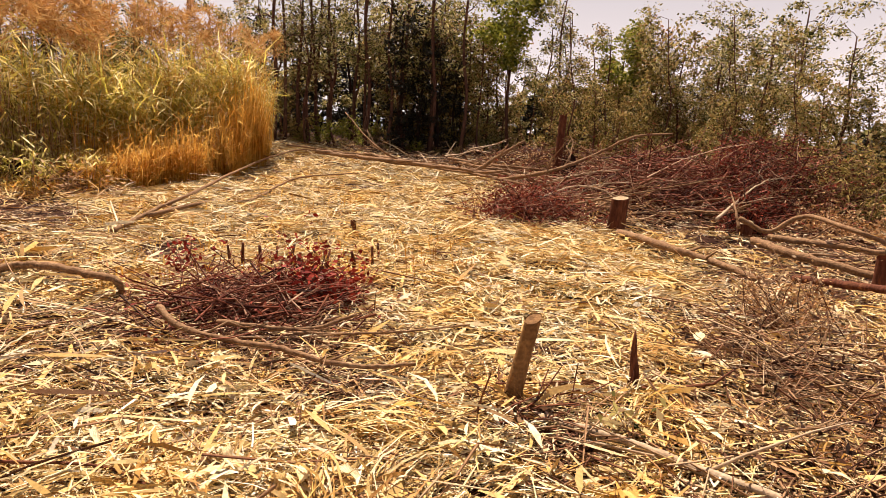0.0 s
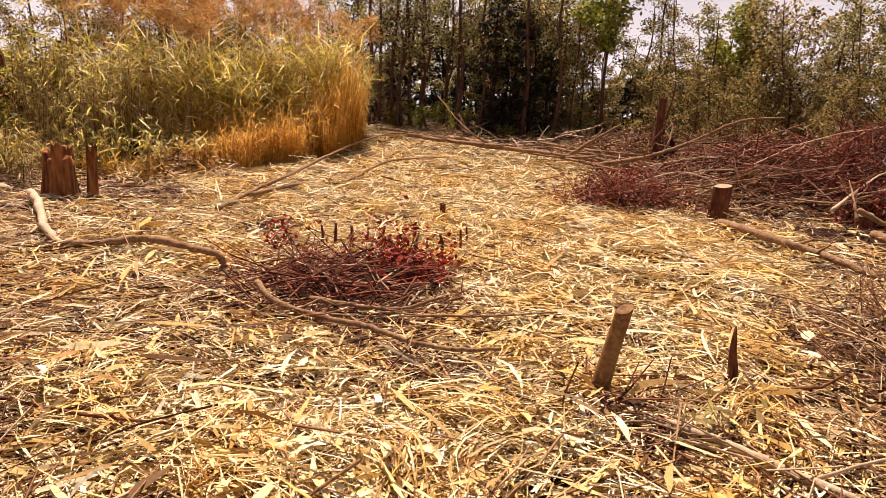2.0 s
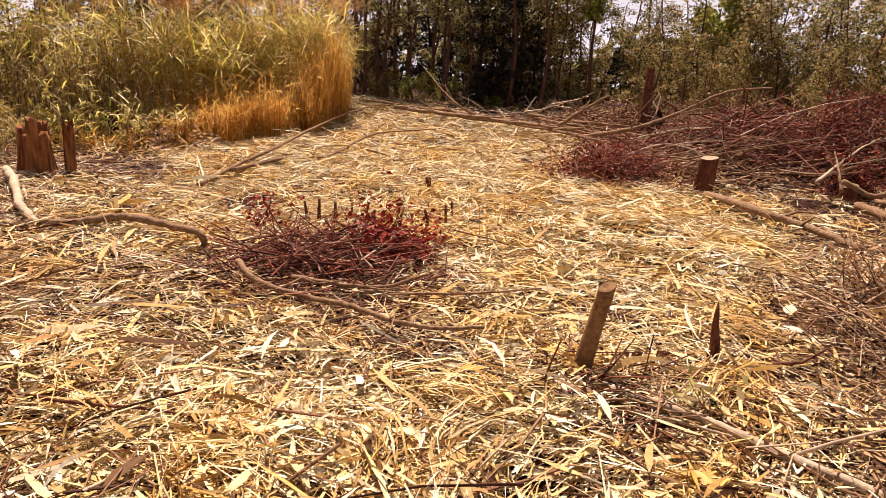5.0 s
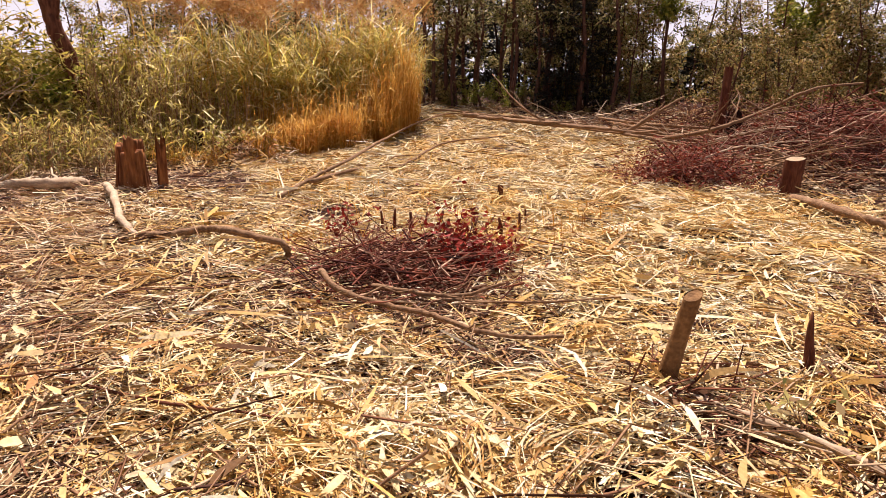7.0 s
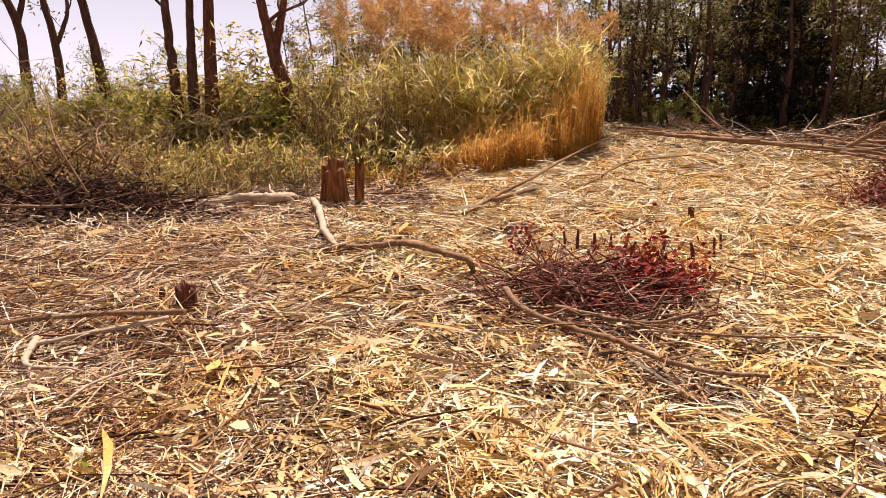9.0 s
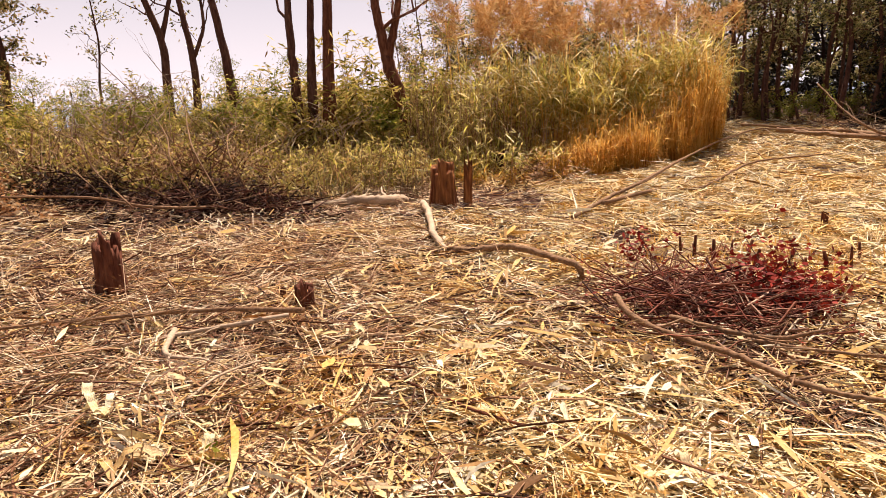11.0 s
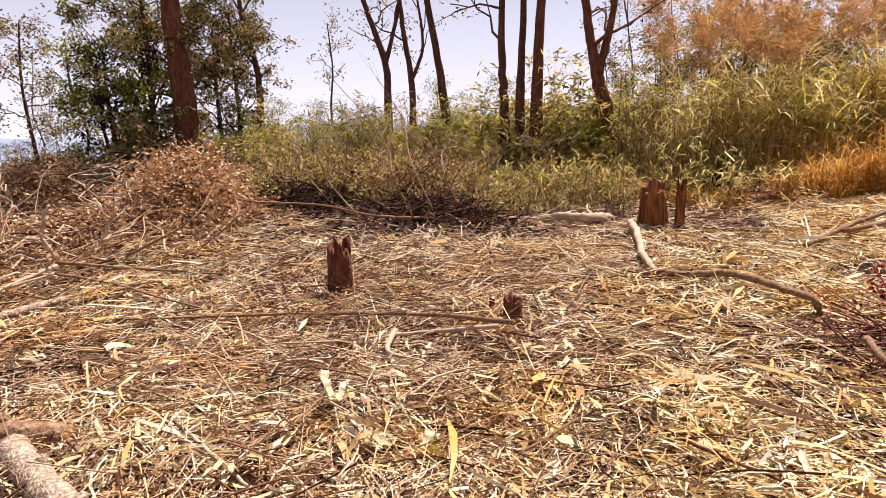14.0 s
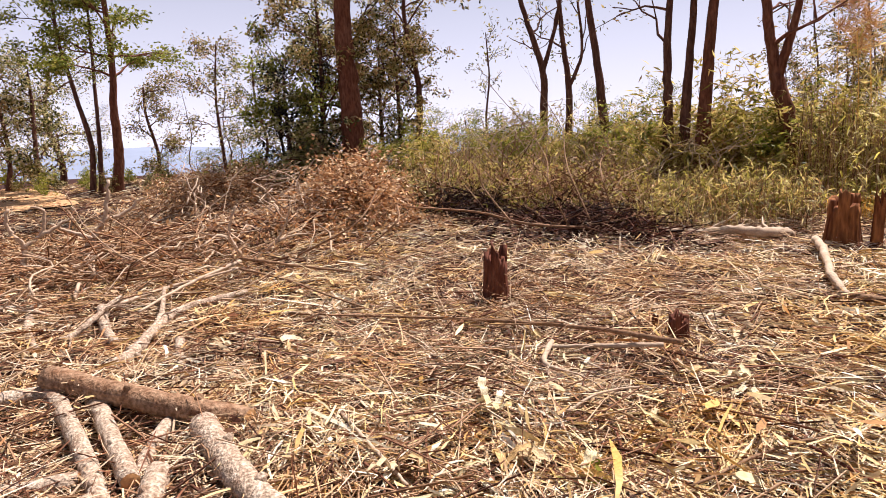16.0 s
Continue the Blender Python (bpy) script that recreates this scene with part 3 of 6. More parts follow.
def cut_log(label, a, b, r, bend=0.04, mat=None, lift=0.0, group="cut logs", knots=2):
    """A sawn length of a trunk: bark with sawn ends and knots."""
    mat = mat or M_LOGBARK
    ka, kb = 1 - (r * 0.9 + a[2]) / 1.55, 1 - (r * 0.9 + b[2]) / 1.55
    p0 = np.array((a[0] * ka, a[1] * ka, gz(*a[:2]) + r * 0.9 + a[2]))
    p1 = np.array((b[0] * kb, b[1] * kb, gz(*b[:2]) + r * 0.9 + b[2]))
    base = empty("cut_log", *p0, label, "log", group)
    n = 14
    t = np.linspace(0, 1, n)[:, None]
    line = (p1 - p0) * t
    side = np.cross(p1 - p0, (0, 0, 1))
    side /= np.linalg.norm(side)
    line = line + side * bend * np.sin(t * 3.14) + RNG.normal(0, r * 0.04, (n, 3))
    rad = np.linspace(r, r * 0.86, n) * (1 + 0.05 * RNG.uniform(-1, 1, n))
    put("bark", Soup().tube(line, rad, 14, 0.05).mesh("bark", mat, True), base)
    d = (line[1] - line[0]) / np.linalg.norm(line[1] - line[0])
    e = (line[-1] - line[-2]) / np.linalg.norm(line[-1] - line[-2])
    disc(line[0] - d * 0.004, -d, rad[0] * 0.93, M_CUT, "cut_end", base, "orange-brown sawn end")
    disc(line[-1] + e * 0.004, e, rad[-1] * 0.93, M_CUT, "cut_end", base, "orange-brown sawn end")
    for _ in range(knots):
        i = int(RNG.integers(2, n - 2))
        w = np.array([RNG.normal(0, 0.6), RNG.normal(0, 0.6), 1.0])
        w -= d * (w @ d)
        w /= np.linalg.norm(w)
        tp = [line[i] + w * rad[i] * u for u in (0.7, 1.1, 1.35)]
        put("knot", Soup().tube(tp, np.array([0.45, 0.32, 0.2]) * r, 8, 0.1).mesh("knot", mat, True), base)
    return base


def stump(label, x, y, h, r, lean=(0, 0), mat=None, cut=None, flare=1.35, splinter=0.0, slant=0.25, name="tree_stump", group="stumps", ridges=0.10):
    """An upright cut stem with a flared foot, fluted bark, a slanted cut and torn splinters."""
    mat, cut = mat or M_STUMP, cut or M_CUT
    z = gz(x, y) - 0.03
    base = empty(name, x, y, z, label, "stump", group)
    sides, rows = 18, 9
    flute = 1 + ridges * RNG.uniform(-1, 1, sides)
    sl = math.atan2(y, x) + RNG.uniform(-0.7, 0.7)
    v = []
    for k in range(rows):
        t = k / (rows - 1)
        rr = r * (1 + (flare - 1) * (1 - t) ** 3)
        for s in range(sides):
            a = s * 2 * math.pi / sides
            q = rr * flute[s] * (1 + 0.03 * RNG.uniform(-1, 1))
            zz = h * t
            if t > 0.5:
                zz += (t - 0.5) * 2 * (slant * r * math.cos(a - sl) + splinter * h * RNG.uniform(-0.3, 1))
            v.append((lean[0] * t * h + q * math.cos(a), lean[1] * t * h + q * math.sin(a), zz))
    f = [(k * sides + s, k * sides + (s + 1) % sides, (k + 1) * sides + (s + 1) % sides, (k + 1) * sides + s) for k in range(rows - 1) for s in range(sides)]
    put("bark", mesh_of("bark", v, f, mat, False), base)
    top = v[-sides:]
    mz = min(p[2] for p in top)
    cen = (lean[0] * h, lean[1] * h, sum(p[2] for p in top) / sides - 0.01 if not splinter else mz - 0.02)
    tv = [cen] + [(cen[0] + (p[0] - cen[0]) * 0.97, cen[1] + (p[1] - cen[1]) * 0.97, p[2] - 0.004 if not splinter else mz - 0.01) for p in top]
    tf = [(0, 1 + s, 1 + (s + 1) % sides) for s in range(sides)]
    put("cut_face", mesh_of("cut_face", tv, tf, cut), base, "rough cut top")
    return base


def snag(label, x, y, h, r, lean, mat):
    """A thin broken spike with a torn point and splinters."""
    z = gz(x, y) - 0.02
    base = empty("broken_stem", x, y, z, label, "stump", "stumps")
    t = np.linspace(0, 1, 8)
    line = np.stack([lean[0] * h * t, lean[1] * h * t, h * t], -1)
    rad = r * np.array([1.5, 1.15, 1.0, 0.95, 0.85, 0.6, 0.45, 0.15])
    put("stem", Soup().tube(crook(line, r * 0.12), rad, 10, 0.12).mesh("stem", mat, False), base)
    for k in range(3):
        a = RNG.uniform(0, 6.28)
        q = np.array([math.cos(a), math.sin(a), 0]) * r * 1.1
        put("splinter", Soup().tube([q, q * 1.1 + (0, 0, h * 0.25), q * 0.8 + (0, 0, h * RNG.uniform(0.35, 0.55))], [r * 0.4, r * 0.3, r * 0.05], 6).mesh("splinter", mat), base)
    return base


# the foreground
stump("thin light brown cut stem leaning over straw", 0.5, 3.22, 0.53, 0.043, (0.18, -0.02), M_STAKE, M_STAKE, 1.3, 0.0, 0.5, "tree_stump", ridges=0.05)
snag("dark red-brown broken stem with a torn point", 1.24, 3.48, 0.40, 0.026, (-0.06, 0.02), M_STUMP)
fallen_branch("dark brown rotten log half under straw", [(1.30, 3.58, -0.05), (1.45, 3.35, -0.05), (1.68, 3.05, -0.07)], 0.036, 0.026, M_STUMP, 1, "fallen_log", "log")
fallen_branch("pale dry log lying beside the cut stem", [(0.56, 3.17, -0.02), (1.02, 2.92, -0.01), (1.3, 2.7, 0.0), (1.62, 2.45, -0.02)], 0.024, 0.019, M_PALE, 1, "fallen_log", "log")
fallen_branch("brown forked root running from the cut stem", [(0.5, 3.2, 0.0), (0.58, 2.95, -0.03), (0.68, 2.65, -0.03), (0.78, 2.45, -0.05)], 0.02, 0.01, M_BRANCH, 3, "root", "root")
fallen_branch("long bent brown branch on dry straw", [(-1.96, 4.6, 0.10), (-1.64, 4.2, 0.05), (-1.24, 4.03, 0.05), (-0.89, 3.9, 0.06), (-0.55, 3.73, 0.06), (-0.27, 3.69, 0.05), (-0.01, 3.76, 0.05)], 0.024, 0.011, M_BRANCH, 3)
fallen_branch("thin dark branch across the dead brush", [(-1.45, 4.35, 0.03), (-0.82, 4.31, 0.04), (-0.5, 4.7, 0.12)], 0.02, 0.01, M_BRANCH, 3)
fallen_branch("thin grey stick lying on straw", [(-0.9, 4.2, 0.03), (-0.3, 4.3, 0.05), (0.35, 4.6, 0.03)], 0.012, 0.006, M_BRANCH, 2)
fallen_branch("crooked brown branch with a broken elbow", [(-3.98, 5.05, -0.03), (-3.75, 5.15, 0.0), (-3.62, 5.4, 0.03), (-3.42, 5.56, 0.09), (-2.96, 5.36, 0.07), (-2.64, 5.26, 0.1), (-2.4, 4.9, -0.02)], 0.034, 0.028, M_BRANCH, 0)
fallen_branch("long arching branch reaching over the straw", [(-3.67, 7.17, -0.02), (-3.87, 8.7, 0.04), (-4.04, 10.3, 0.1), (-4.38, 13.4, 0.14), (-4.65, 17.0, 0.18), (-4.45, 19.8, 0.14), (-3.6, 20.0, 0.1), (-2.6, 19.6, 0.05)], 0.028, 0.014, M_BRANCH, 4, twig_len=1.0)
fallen_branch("long side branch lying on yellow straw", [(-3.78, 8.3, 0.04), (-3.5, 9.7, 0.0), (-3.02, 10.2, 0.0), (-3.08, 12.2, 0.05), (-2.92, 13.8, 0.08), (-1.92, 14.8, 0.0)], 0.03, 0.012, M_BRANCH, 2, twig_len=1.0)
stump("short thin brown stub in the straw", -1.02, 7.83, 0.22, 0.035, (0, 0), M_STUMP, None, 1.1, 0.1, name="tree_stump")
stump("dark squat stump with a pale sawn top", 2.61, 9.21, 0.54, 0.115, (0.06, 0), M_STUMP, M_PALECUT, 1.15, 0.0, 0.2)
fallen_branch("brown felled trunk beside the squat stump", [(2.7, 9.25, 0), (3.1, 8.4, 0.03), (3.35, 7.69, 0.02), (3.56, 6.7, -0.03)], 0.055, 0.035, M_BRANCH, 3, "fallen_log", "log")
stump("low dark stump with a white sawn top", 4.56, 9.36, 0.30, 0.11, (0, 0), M_STUMP, M_PALECUT, 1.2, 0, 0.25)
fallen_branch("thick pale felled trunk on brown litter", [(4.75, 9.4, 0.08), (4.85, 8.5, 0.05), (5.3, 7.4, 0.02), (5.9, 6.2, 0)], 0.058, 0.036, M_BRANCH, 2, "fallen_log", "log")
fallen_branch("slender felled trunk in the brush", [(5.2, 9.85, 0.1), (5.9, 9.3, 0.12), (6.9, 8.6, 0.1)], 0.045, 0.03, M_BRANCH, 3)
fallen_branch("wavy pale dead branch in the brush", [(5.2, 10.9, 0.3), (5.5, 10.4, 0.15), (6.0, 10.3, 0.45), (6.6, 9.6, 0.3), (6.9, 9.4, 0.0)], 0.035, 0.025, M_BRANCH, 1)
fallen_branch("pair of crossed dark logs by the brush", [(4.0, 6.9, 0.02), (4.5, 6.7, 0.12), (5.2, 6.5, 0.15)], 0.042, 0.035, M_STUMP, 1, "fallen_log", "log")
stump("short dark stump beside fallen logs", 4.64, 6.46, 0.4, 0.07, (0, 0), M_STUMP, M_CUT, 1.2, 0.05)
stump("tall thin dark stump among felled branches", 2.55, 14.3, 1.6, 0.08, (0.04, 0), M_STUMP, M_CUT, 1.3, 0.05)
stump("charred black stump beside the tall one", 2.78, 13.8, 0.7, 0.15, (-0.1, 0), M_CHAR_SHADE, M_CHAR_SHADE, 1.3, 0.15)
for i, (a, b, r) in enumerate((((-4.0, 20.0), (2.6, 16.0), 0.09), ((-2.5, 20.2), (3.0, 15.3), 0.075), ((-1.6, 19.0), (2.3, 14.6), 0.06), ((0.5, 19.2), (4.4, 15.2), 0.06), ((-5.2, 21.2), (-0.5, 18.4), 0.05), ((-3.4, 19.2), (1.6, 16.6), 0.055), ((-0.8, 18.0), (3.6, 14.0), 0.05), ((0.2, 20.4), (5.0, 17.2), 0.06), ((3.0, 13.2), (5.6, 11.4), 0.05))):
    bends = [(a[0] + (b[0] - a[0]) * q + RNG.normal(0, 0.12), a[1] + (b[1] - a[1]) * q + RNG.normal(0, 0.25), 0.1 + RNG.normal(0, 0.06)) for q in (0.2, 0.4, 0.6, 0.8)]
    r *= 0.62
    fallen_branch("felled grey-brown trunk at the foot of the wood", [(*a, 0.1), *bends, (*b, 0.05 + 0.05 * i)], r, r * 0.55, M_BRANCH, 4, "fallen_log", "log", 1.3, group="felled trunks")
fallen_branch("bare branch propped up against felled trunks", [(-0.95, 18.2, 0.0), (-1.6, 18.6, 0.35), (-2.3, 19.0, 0.7), (-3.0, 19.4, 1.2)], 0.03, 0.012, M_BRANCH, 3, twig_len=0.9)
fallen_branch("long bare branch propped over the brush", [(1.5, 15.6, 0.1), (2.6, 15.3, 0.45), (3.6, 15.4, 0.8), (4.6, 15.6, 1.15), (5.6, 15.8, 1.3)], 0.042, 0.016, M_BRANCH, 6, twig_len=0.9)
fallen_branch("pale bare branch leaning in the brush", [(0.9, 17.2, 0.1), (1.6, 17.2, 0.6), (2.2, 17.4, 0.9)], 0.045, 0.02, M_BRANCH, 3)

# the left side
def split_stump(label, x, y, h, r, mat):
    """A torn stump: thick slabs of bark and wood standing round a broken core."""
    base = empty("tree_stump", x, y, gz(x, y) - 0.03, label, "stump", "stumps")
    face = math.atan2(-y, -x)
    for off, wide, top in ((-1.35, 0.95, 0.95), (-0.65, 0.75, 0.88), (-0.05, 0.7, 1.08), (0.6, 0.8, 0.85), (1.35, 0.95, 0.75), (2.4, 1.3, 0.98), (-2.5, 1.3, 1.02)):
        rows, cols, v, f = 6, 5, [], []
        jag = RNG.uniform(-0.16, 0.08, cols)
        for side in (1.0, 0.62):
            for k in range(rows):
                t = k / (rows - 1)
                for c in range(cols):
                    a = face + off + wide * (c / (cols - 1) - 0.5)
                    q = r * side * (1 + 0.3 * (1 - t) ** 3) * (1 + 0.05 * RNG.uniform(-1, 1))
                    v.append((q * math.cos(a), q * math.sin(a), h * t * (top + jag[c] * t)))
        m = rows * cols
        for k in range(rows - 1):
            for c in range(cols - 1):
                o = k * cols + c
                f.append((o, o + 1, o + cols + 1, o + cols))
                f.append((m + o, m + o + cols, m + o + cols + 1, m + o + 1))
            for c, flip in ((0, 1), (cols - 1, -1)):
                o = k * cols + c
                f.append((o, o + cols, m + o + cols, m + o)[::flip])
        o = (rows - 1) * cols
        f += [(o + c, o + c + 1, m + o + c + 1, m + o + c) for c in range(cols - 1)]
        put("slab", mesh_of("slab", v, f, mat), base)
    put("core", Soup().tube([(0, 0, 0), (0, 0, h * 0.5), (0, 0, h * 0.74)], [r * 0.84, r * 0.8, r * 0.6], 10, 0.15).mesh("core", M_CUT), base, "torn orange heartwood")
    return base


split_stump("split red-brown stump with a jagged torn top", -5.37, 6.69, 0.6, 0.165, M_SPLIT)
stump("thin red-brown slab standing by the split stump", -5.10, 6.88, 0.55, 0.055, (0.03, 0), M_SPLIT, M_CUT, 1.15, 0.3, ridges=0.24)
stump("small charred stump at the grass edge", -6.17, 9.25, 0.4, 0.09, (0, 0), M_CHAR_SHADE, M_CHAR_SHADE, 1.3, 0.15)
fallen_branch("bleached white bent log", [(-5.86, 6.83, 0.06), (-5.45, 6.42, 0.05), (-5.08, 6.05, 0.03), (-4.47, 5.42, 0.0), (-3.98, 4.98, -0.04)], 0.046, 0.034, M_BLEACH, 0, "fallen_log", "log")
fallen_branch("grey fallen trunk with a broken end", [(-7.0, 5.35, -0.03), (-6.75, 5.85, -0.02), (-6.6, 6.25, 0.0), (-6.5, 6.6, 0.05), (-6.2, 6.68, 0.0), (-6.0, 6.6, -0.05)], 0.045, 0.07, M_PALE, 2, "fallen_log", "log")
fallen_branch("long thin trunk lying along the bushes", [(-10.4, 2.9, 0.3), (-9.3, 3.75, 0.25), (-8.5, 4.2, 0.15), (-7.5, 4.75, 0.0)], 0.012, 0.02, M_BRANCH, 5, "fallen_log", "log", 0.8)
split_stump("small dark brown stump in brown litter", -3.68, 2.91, 0.24, 0.07, M_STUMP)
stump("tiny brown stub beside the small stump", -3.9, 2.88, 0.15, 0.022, (0, 0), M_STUMP, M_CUT, 1.1, 0.1, name="tree_stump")
split_stump("dark red-brown stump standing in dead twigs", -5.13, 2.15, 0.52, 0.105, M_STUMP)
fallen_branch("straight brown stick leaning on the small stump", [(-3.72, 2.93, 0.15), (-4.3, 2.5, 0.08), (-5.0, 1.6, 0.04), (-5.8, 0.4, 0.03)], 0.02, 0.008, M_BRANCH, 2)
fallen_branch("grey forked stick on brown litter", [(-3.71, 2.78, 0.06), (-3.95, 2.15, 0.04), (-4.2, 1.55, 0.0)], 0.016, 0.011, M_PALE, 3)
fallen_branch("short split grey stick among twigs", [(-4.1, 2.1, 0.02), (-3.75, 1.85, 0.05), (-3.45, 1.95, -0.02)], 0.022, 0.012, M_PALE, 2)
fallen_branch("long thin curved brown stem on the litter", [(-2.0, 3.2, 0.03), (-2.3, 2.5, 0.03), (-2.2, 1.7, 0.03)], 0.01, 0.006, M_BRANCH, 1)
fallen_branch("thin dark stick lying across the straw", [(-2.39, 2.47, 0), (-1.76, 2.43, 0), (-1.16, 2.42, 0.01), (-0.59, 2.0, 0)], 0.009, 0.005, M_STUMP, 2, twig_len=0.2)
fallen_branch("pale straight stick on brown litter", [(-3.6, 0.44, 0), (-3.2, 0.5, 0.01), (-2.7, 0.57, 0)], 0.012, 0.009, M_BLEACH, 0)
fallen_branch("arching dry stem over the litter", [(-3.06, 1.6, 0), (-3.2, 1.92, 0.05), (-3.14, 2.3, 0)], 0.009, 0.005, M_PALE, 0)
fallen_branch("dark thin stick in the near straw", [(-2.77, 1.72, 0), (-2.4, 1.55, 0.01), (-1.97, 1.44, 0)], 0.009, 0.006, M_STUMP, 1, twig_len=0.15)

# cut logs
cut_log("thick brown sawn log lying across others", (-4.98, -1.3, 0.07), (-3.7, -0.05, 0.0), 0.078, 0.02, M_BROWNLOG)
cut_log("speckled grey sawn log on straw", (-3.76, -0.30, 0.0), (-2.55, 0.05, 0.0), 0.078, 0.03)
cut_log("grey sawn log with an orange end", (-4.5, -0.96, 0.0), (-3.27, -0.62, 0.03), 0.054, 0.0)
cut_log("grey sawn log among stacked logs", (-4.85, -1.29, 0.02), (-2.95, -0.68, 0.0), 0.052, -0.03)
cut_log("short crooked sawn limb between logs", (-3.88, -0.48, 0.0), (-3.3, -0.58, 0.0), 0.042, 0.02)
cut_log("short grey sawn log with bark stripped", (-3.3, -0.50, 0.0), (-2.7, -0.5, 0.0), 0.06, 0.02)
cut_log("brown sawn log under the pile", (-4.66, -1.24, 0.0), (-4.55, -2.2, 0.0), 0.06, 0.02)
cut_log("small orange-brown log end in the pile", (-3.38, -0.86, 0.0), (-3.25, -1.6, 0.0), 0.05, 0.02)
cut_log("small brown log with a pale end", (-3.12, -0.76, 0.0), (-2.8, -1.4, 0.0), 0.055, 0.02)
fallen_branch("curved grey limb lying behind the logs", [(-6.75, 0.1, 0.0), (-6.5, -0.42, 0.02), (-6.05, -0.65, 0.02), (-5.3, -0.83, 0.02), (-5.05, -0.95, 0.0)], 0.032, 0.05, M_LOGBARK, 1)
fallen_branch("pale forked limb resting on the curved one", [(-7.45, -0.72, 0.06), (-6.9, -0.7, 0.05), (-6.35, -0.69, 0.04), (-5.75, -0.73, 0.03), (-5.35, -0.85, 0.0)], 0.018, 0.034, M_LOGBARK, 1, twig_len=0.3)
cut_log("short sawn stub standing out of the straw", (-6.8, -1.22, 0.04), (-5.6, -0.97, 0.0), 0.045, 0.03)
fallen_branch("thin crooked limb beside the stub", [(-7.3, -1.13, 0.06), (-6.95, -1.2, 0.05), (-6.5, -1.27, 0.03), (-5.85, -1.36, 0.0)], 0.018, 0.03, M_LOGBARK, 3, twig_len=0.4)
cut_log("short sawn stub lying in straw", (-5.45, -0.48, 0.02), (-4.6, -0.42, 0.0), 0.036, 0.02)
cut_log("weathered grey limb end in the litter", (-7.1, -1.86, 0.02), (-5.65, -1.52, 0.0), 0.036, 0.05)
fallen_branch("long pale stick reaching out of the brush", [(-8.0, 0.07, 0.1), (-7.7, -0.33, 0.06), (-7.4, -0.68, 0.04), (-6.9, -1.18, 0.02)], 0.012, 0.02, M_BLEACH, 2, twig_len=0.4)
fallen_branch("long thin brown stick pointing at the stump", [(-8.0, 0.07, 0.1), (-7.06, 0.52, 0.05), (-6.4, 0.78, 0.03), (-5.65, 1.05, 0.02)], 0.014, 0.008, M_BRANCH, 2, twig_len=0.3)


# ---- brush ----
def brush_pile(label, x, y, rx, ry, h, sticks, leaves, leaf_mat, leaf=(0.07, 0.03), stick_r=0.009, lean=0.5, name="brush_pile", flat=0.0, turn=0.0, stick_mat=None, long=1.0):
    """Cut twigs lying over each other with their dead leaves."""
    base = empty(name, x, y, gz(x, y), label, "brush pile", "brush piles")
    s = Soup()
    tips = []
    ct, st = math.cos(turn), math.sin(turn)
    for _ in range(sticks):
        u = RNG.normal(0, 0.42, 2).clip(-1, 1)
        lx, ly = rx * u[0], ry * u[1]
        px, py = ct * lx - st * ly, st * lx + ct * ly
        top = h * max(0.05, 1 - (u[0] ** 2 + u[1] ** 2)) * RNG.random()
        z = gz(x + px, y + py) - gz(x, y) + top * 0.8
        a, e = RNG.uniform(0, 6.28), RNG.normal(lean * 0.4, 0.3)
        L = long * RNG.uniform(0.35, 1.0) * (0.5 + 0.5 * min(rx, ry)) * 1.1
        d = np.array([math.cos(a) * math.cos(e), math.sin(a) * math.cos(e), math.sin(e)])
        bits = 8 if stick_mat is M_BLEACH else 4
        p = np.array([[px, py, z] + d * L * q for q in np.linspace(-0.4, 0.6, bits)])
        p = p + np.cumsum(RNG.normal(0, 0.045 if bits > 4 else 0.05, (bits, 3)), 0) * L
        p[:, 2] = np.maximum(p[:, 2], [gz(x + q[0], y + q[1]) - gz(x, y) + 0.01 for q in p])
        r = stick_r * RNG.uniform(0.5, 1.6)
        s.tube(p, np.linspace(r, r * 0.4, bits), 3, cap=False)
        tips.append(p)
    put("tangle", s.mesh("tangle", stick_mat or M_TWIG), base, "tangled dead twigs", "", "", "stuff")
    if leaves:
        tips = np.concatenate(tips)
        q = tips[RNG.integers(0, len(tips), leaves)] + RNG.normal(0, 0.06, (leaves, 3)) * (0.5 + min(rx, ry))
        q[:, 2] = np.maximum(q[:, 2], terrain(x + q[:, 0], y + q[:, 1]) - gz(x, y) + 0.02)
        put("foliage", Soup().leaves(q, leaf[0], leaf[1], 0.2, flat).mesh("foliage", leaf_mat), base, "dry dead leaves", "", "", "stuff")
    return base


brush_pile("low heap of dead twigs with dark red leaves", -1.28, 4.62, 0.85, 0.75, 0.28, 600, 650, M_RED, (0.05, 0.022), 0.0065, 0.2, stick_mat=M_REDTWIG)
brush_pile("crimson withered leaves on broken twigs", -0.86, 4.95, 0.34, 0.26, 0.42, 70, 1700, M_CRIMSON, (0.06, 0.032), 0.006, 1.2, stick_mat=M_PURPLE)
brush_pile("crimson withered leaves on a small broken shoot", -2.1, 5.5, 0.1, 0.08, 0.28, 14, 240, M_CRIMSON, (0.06, 0.035), 0.008, 1.8, stick_mat=M_PURPLE)


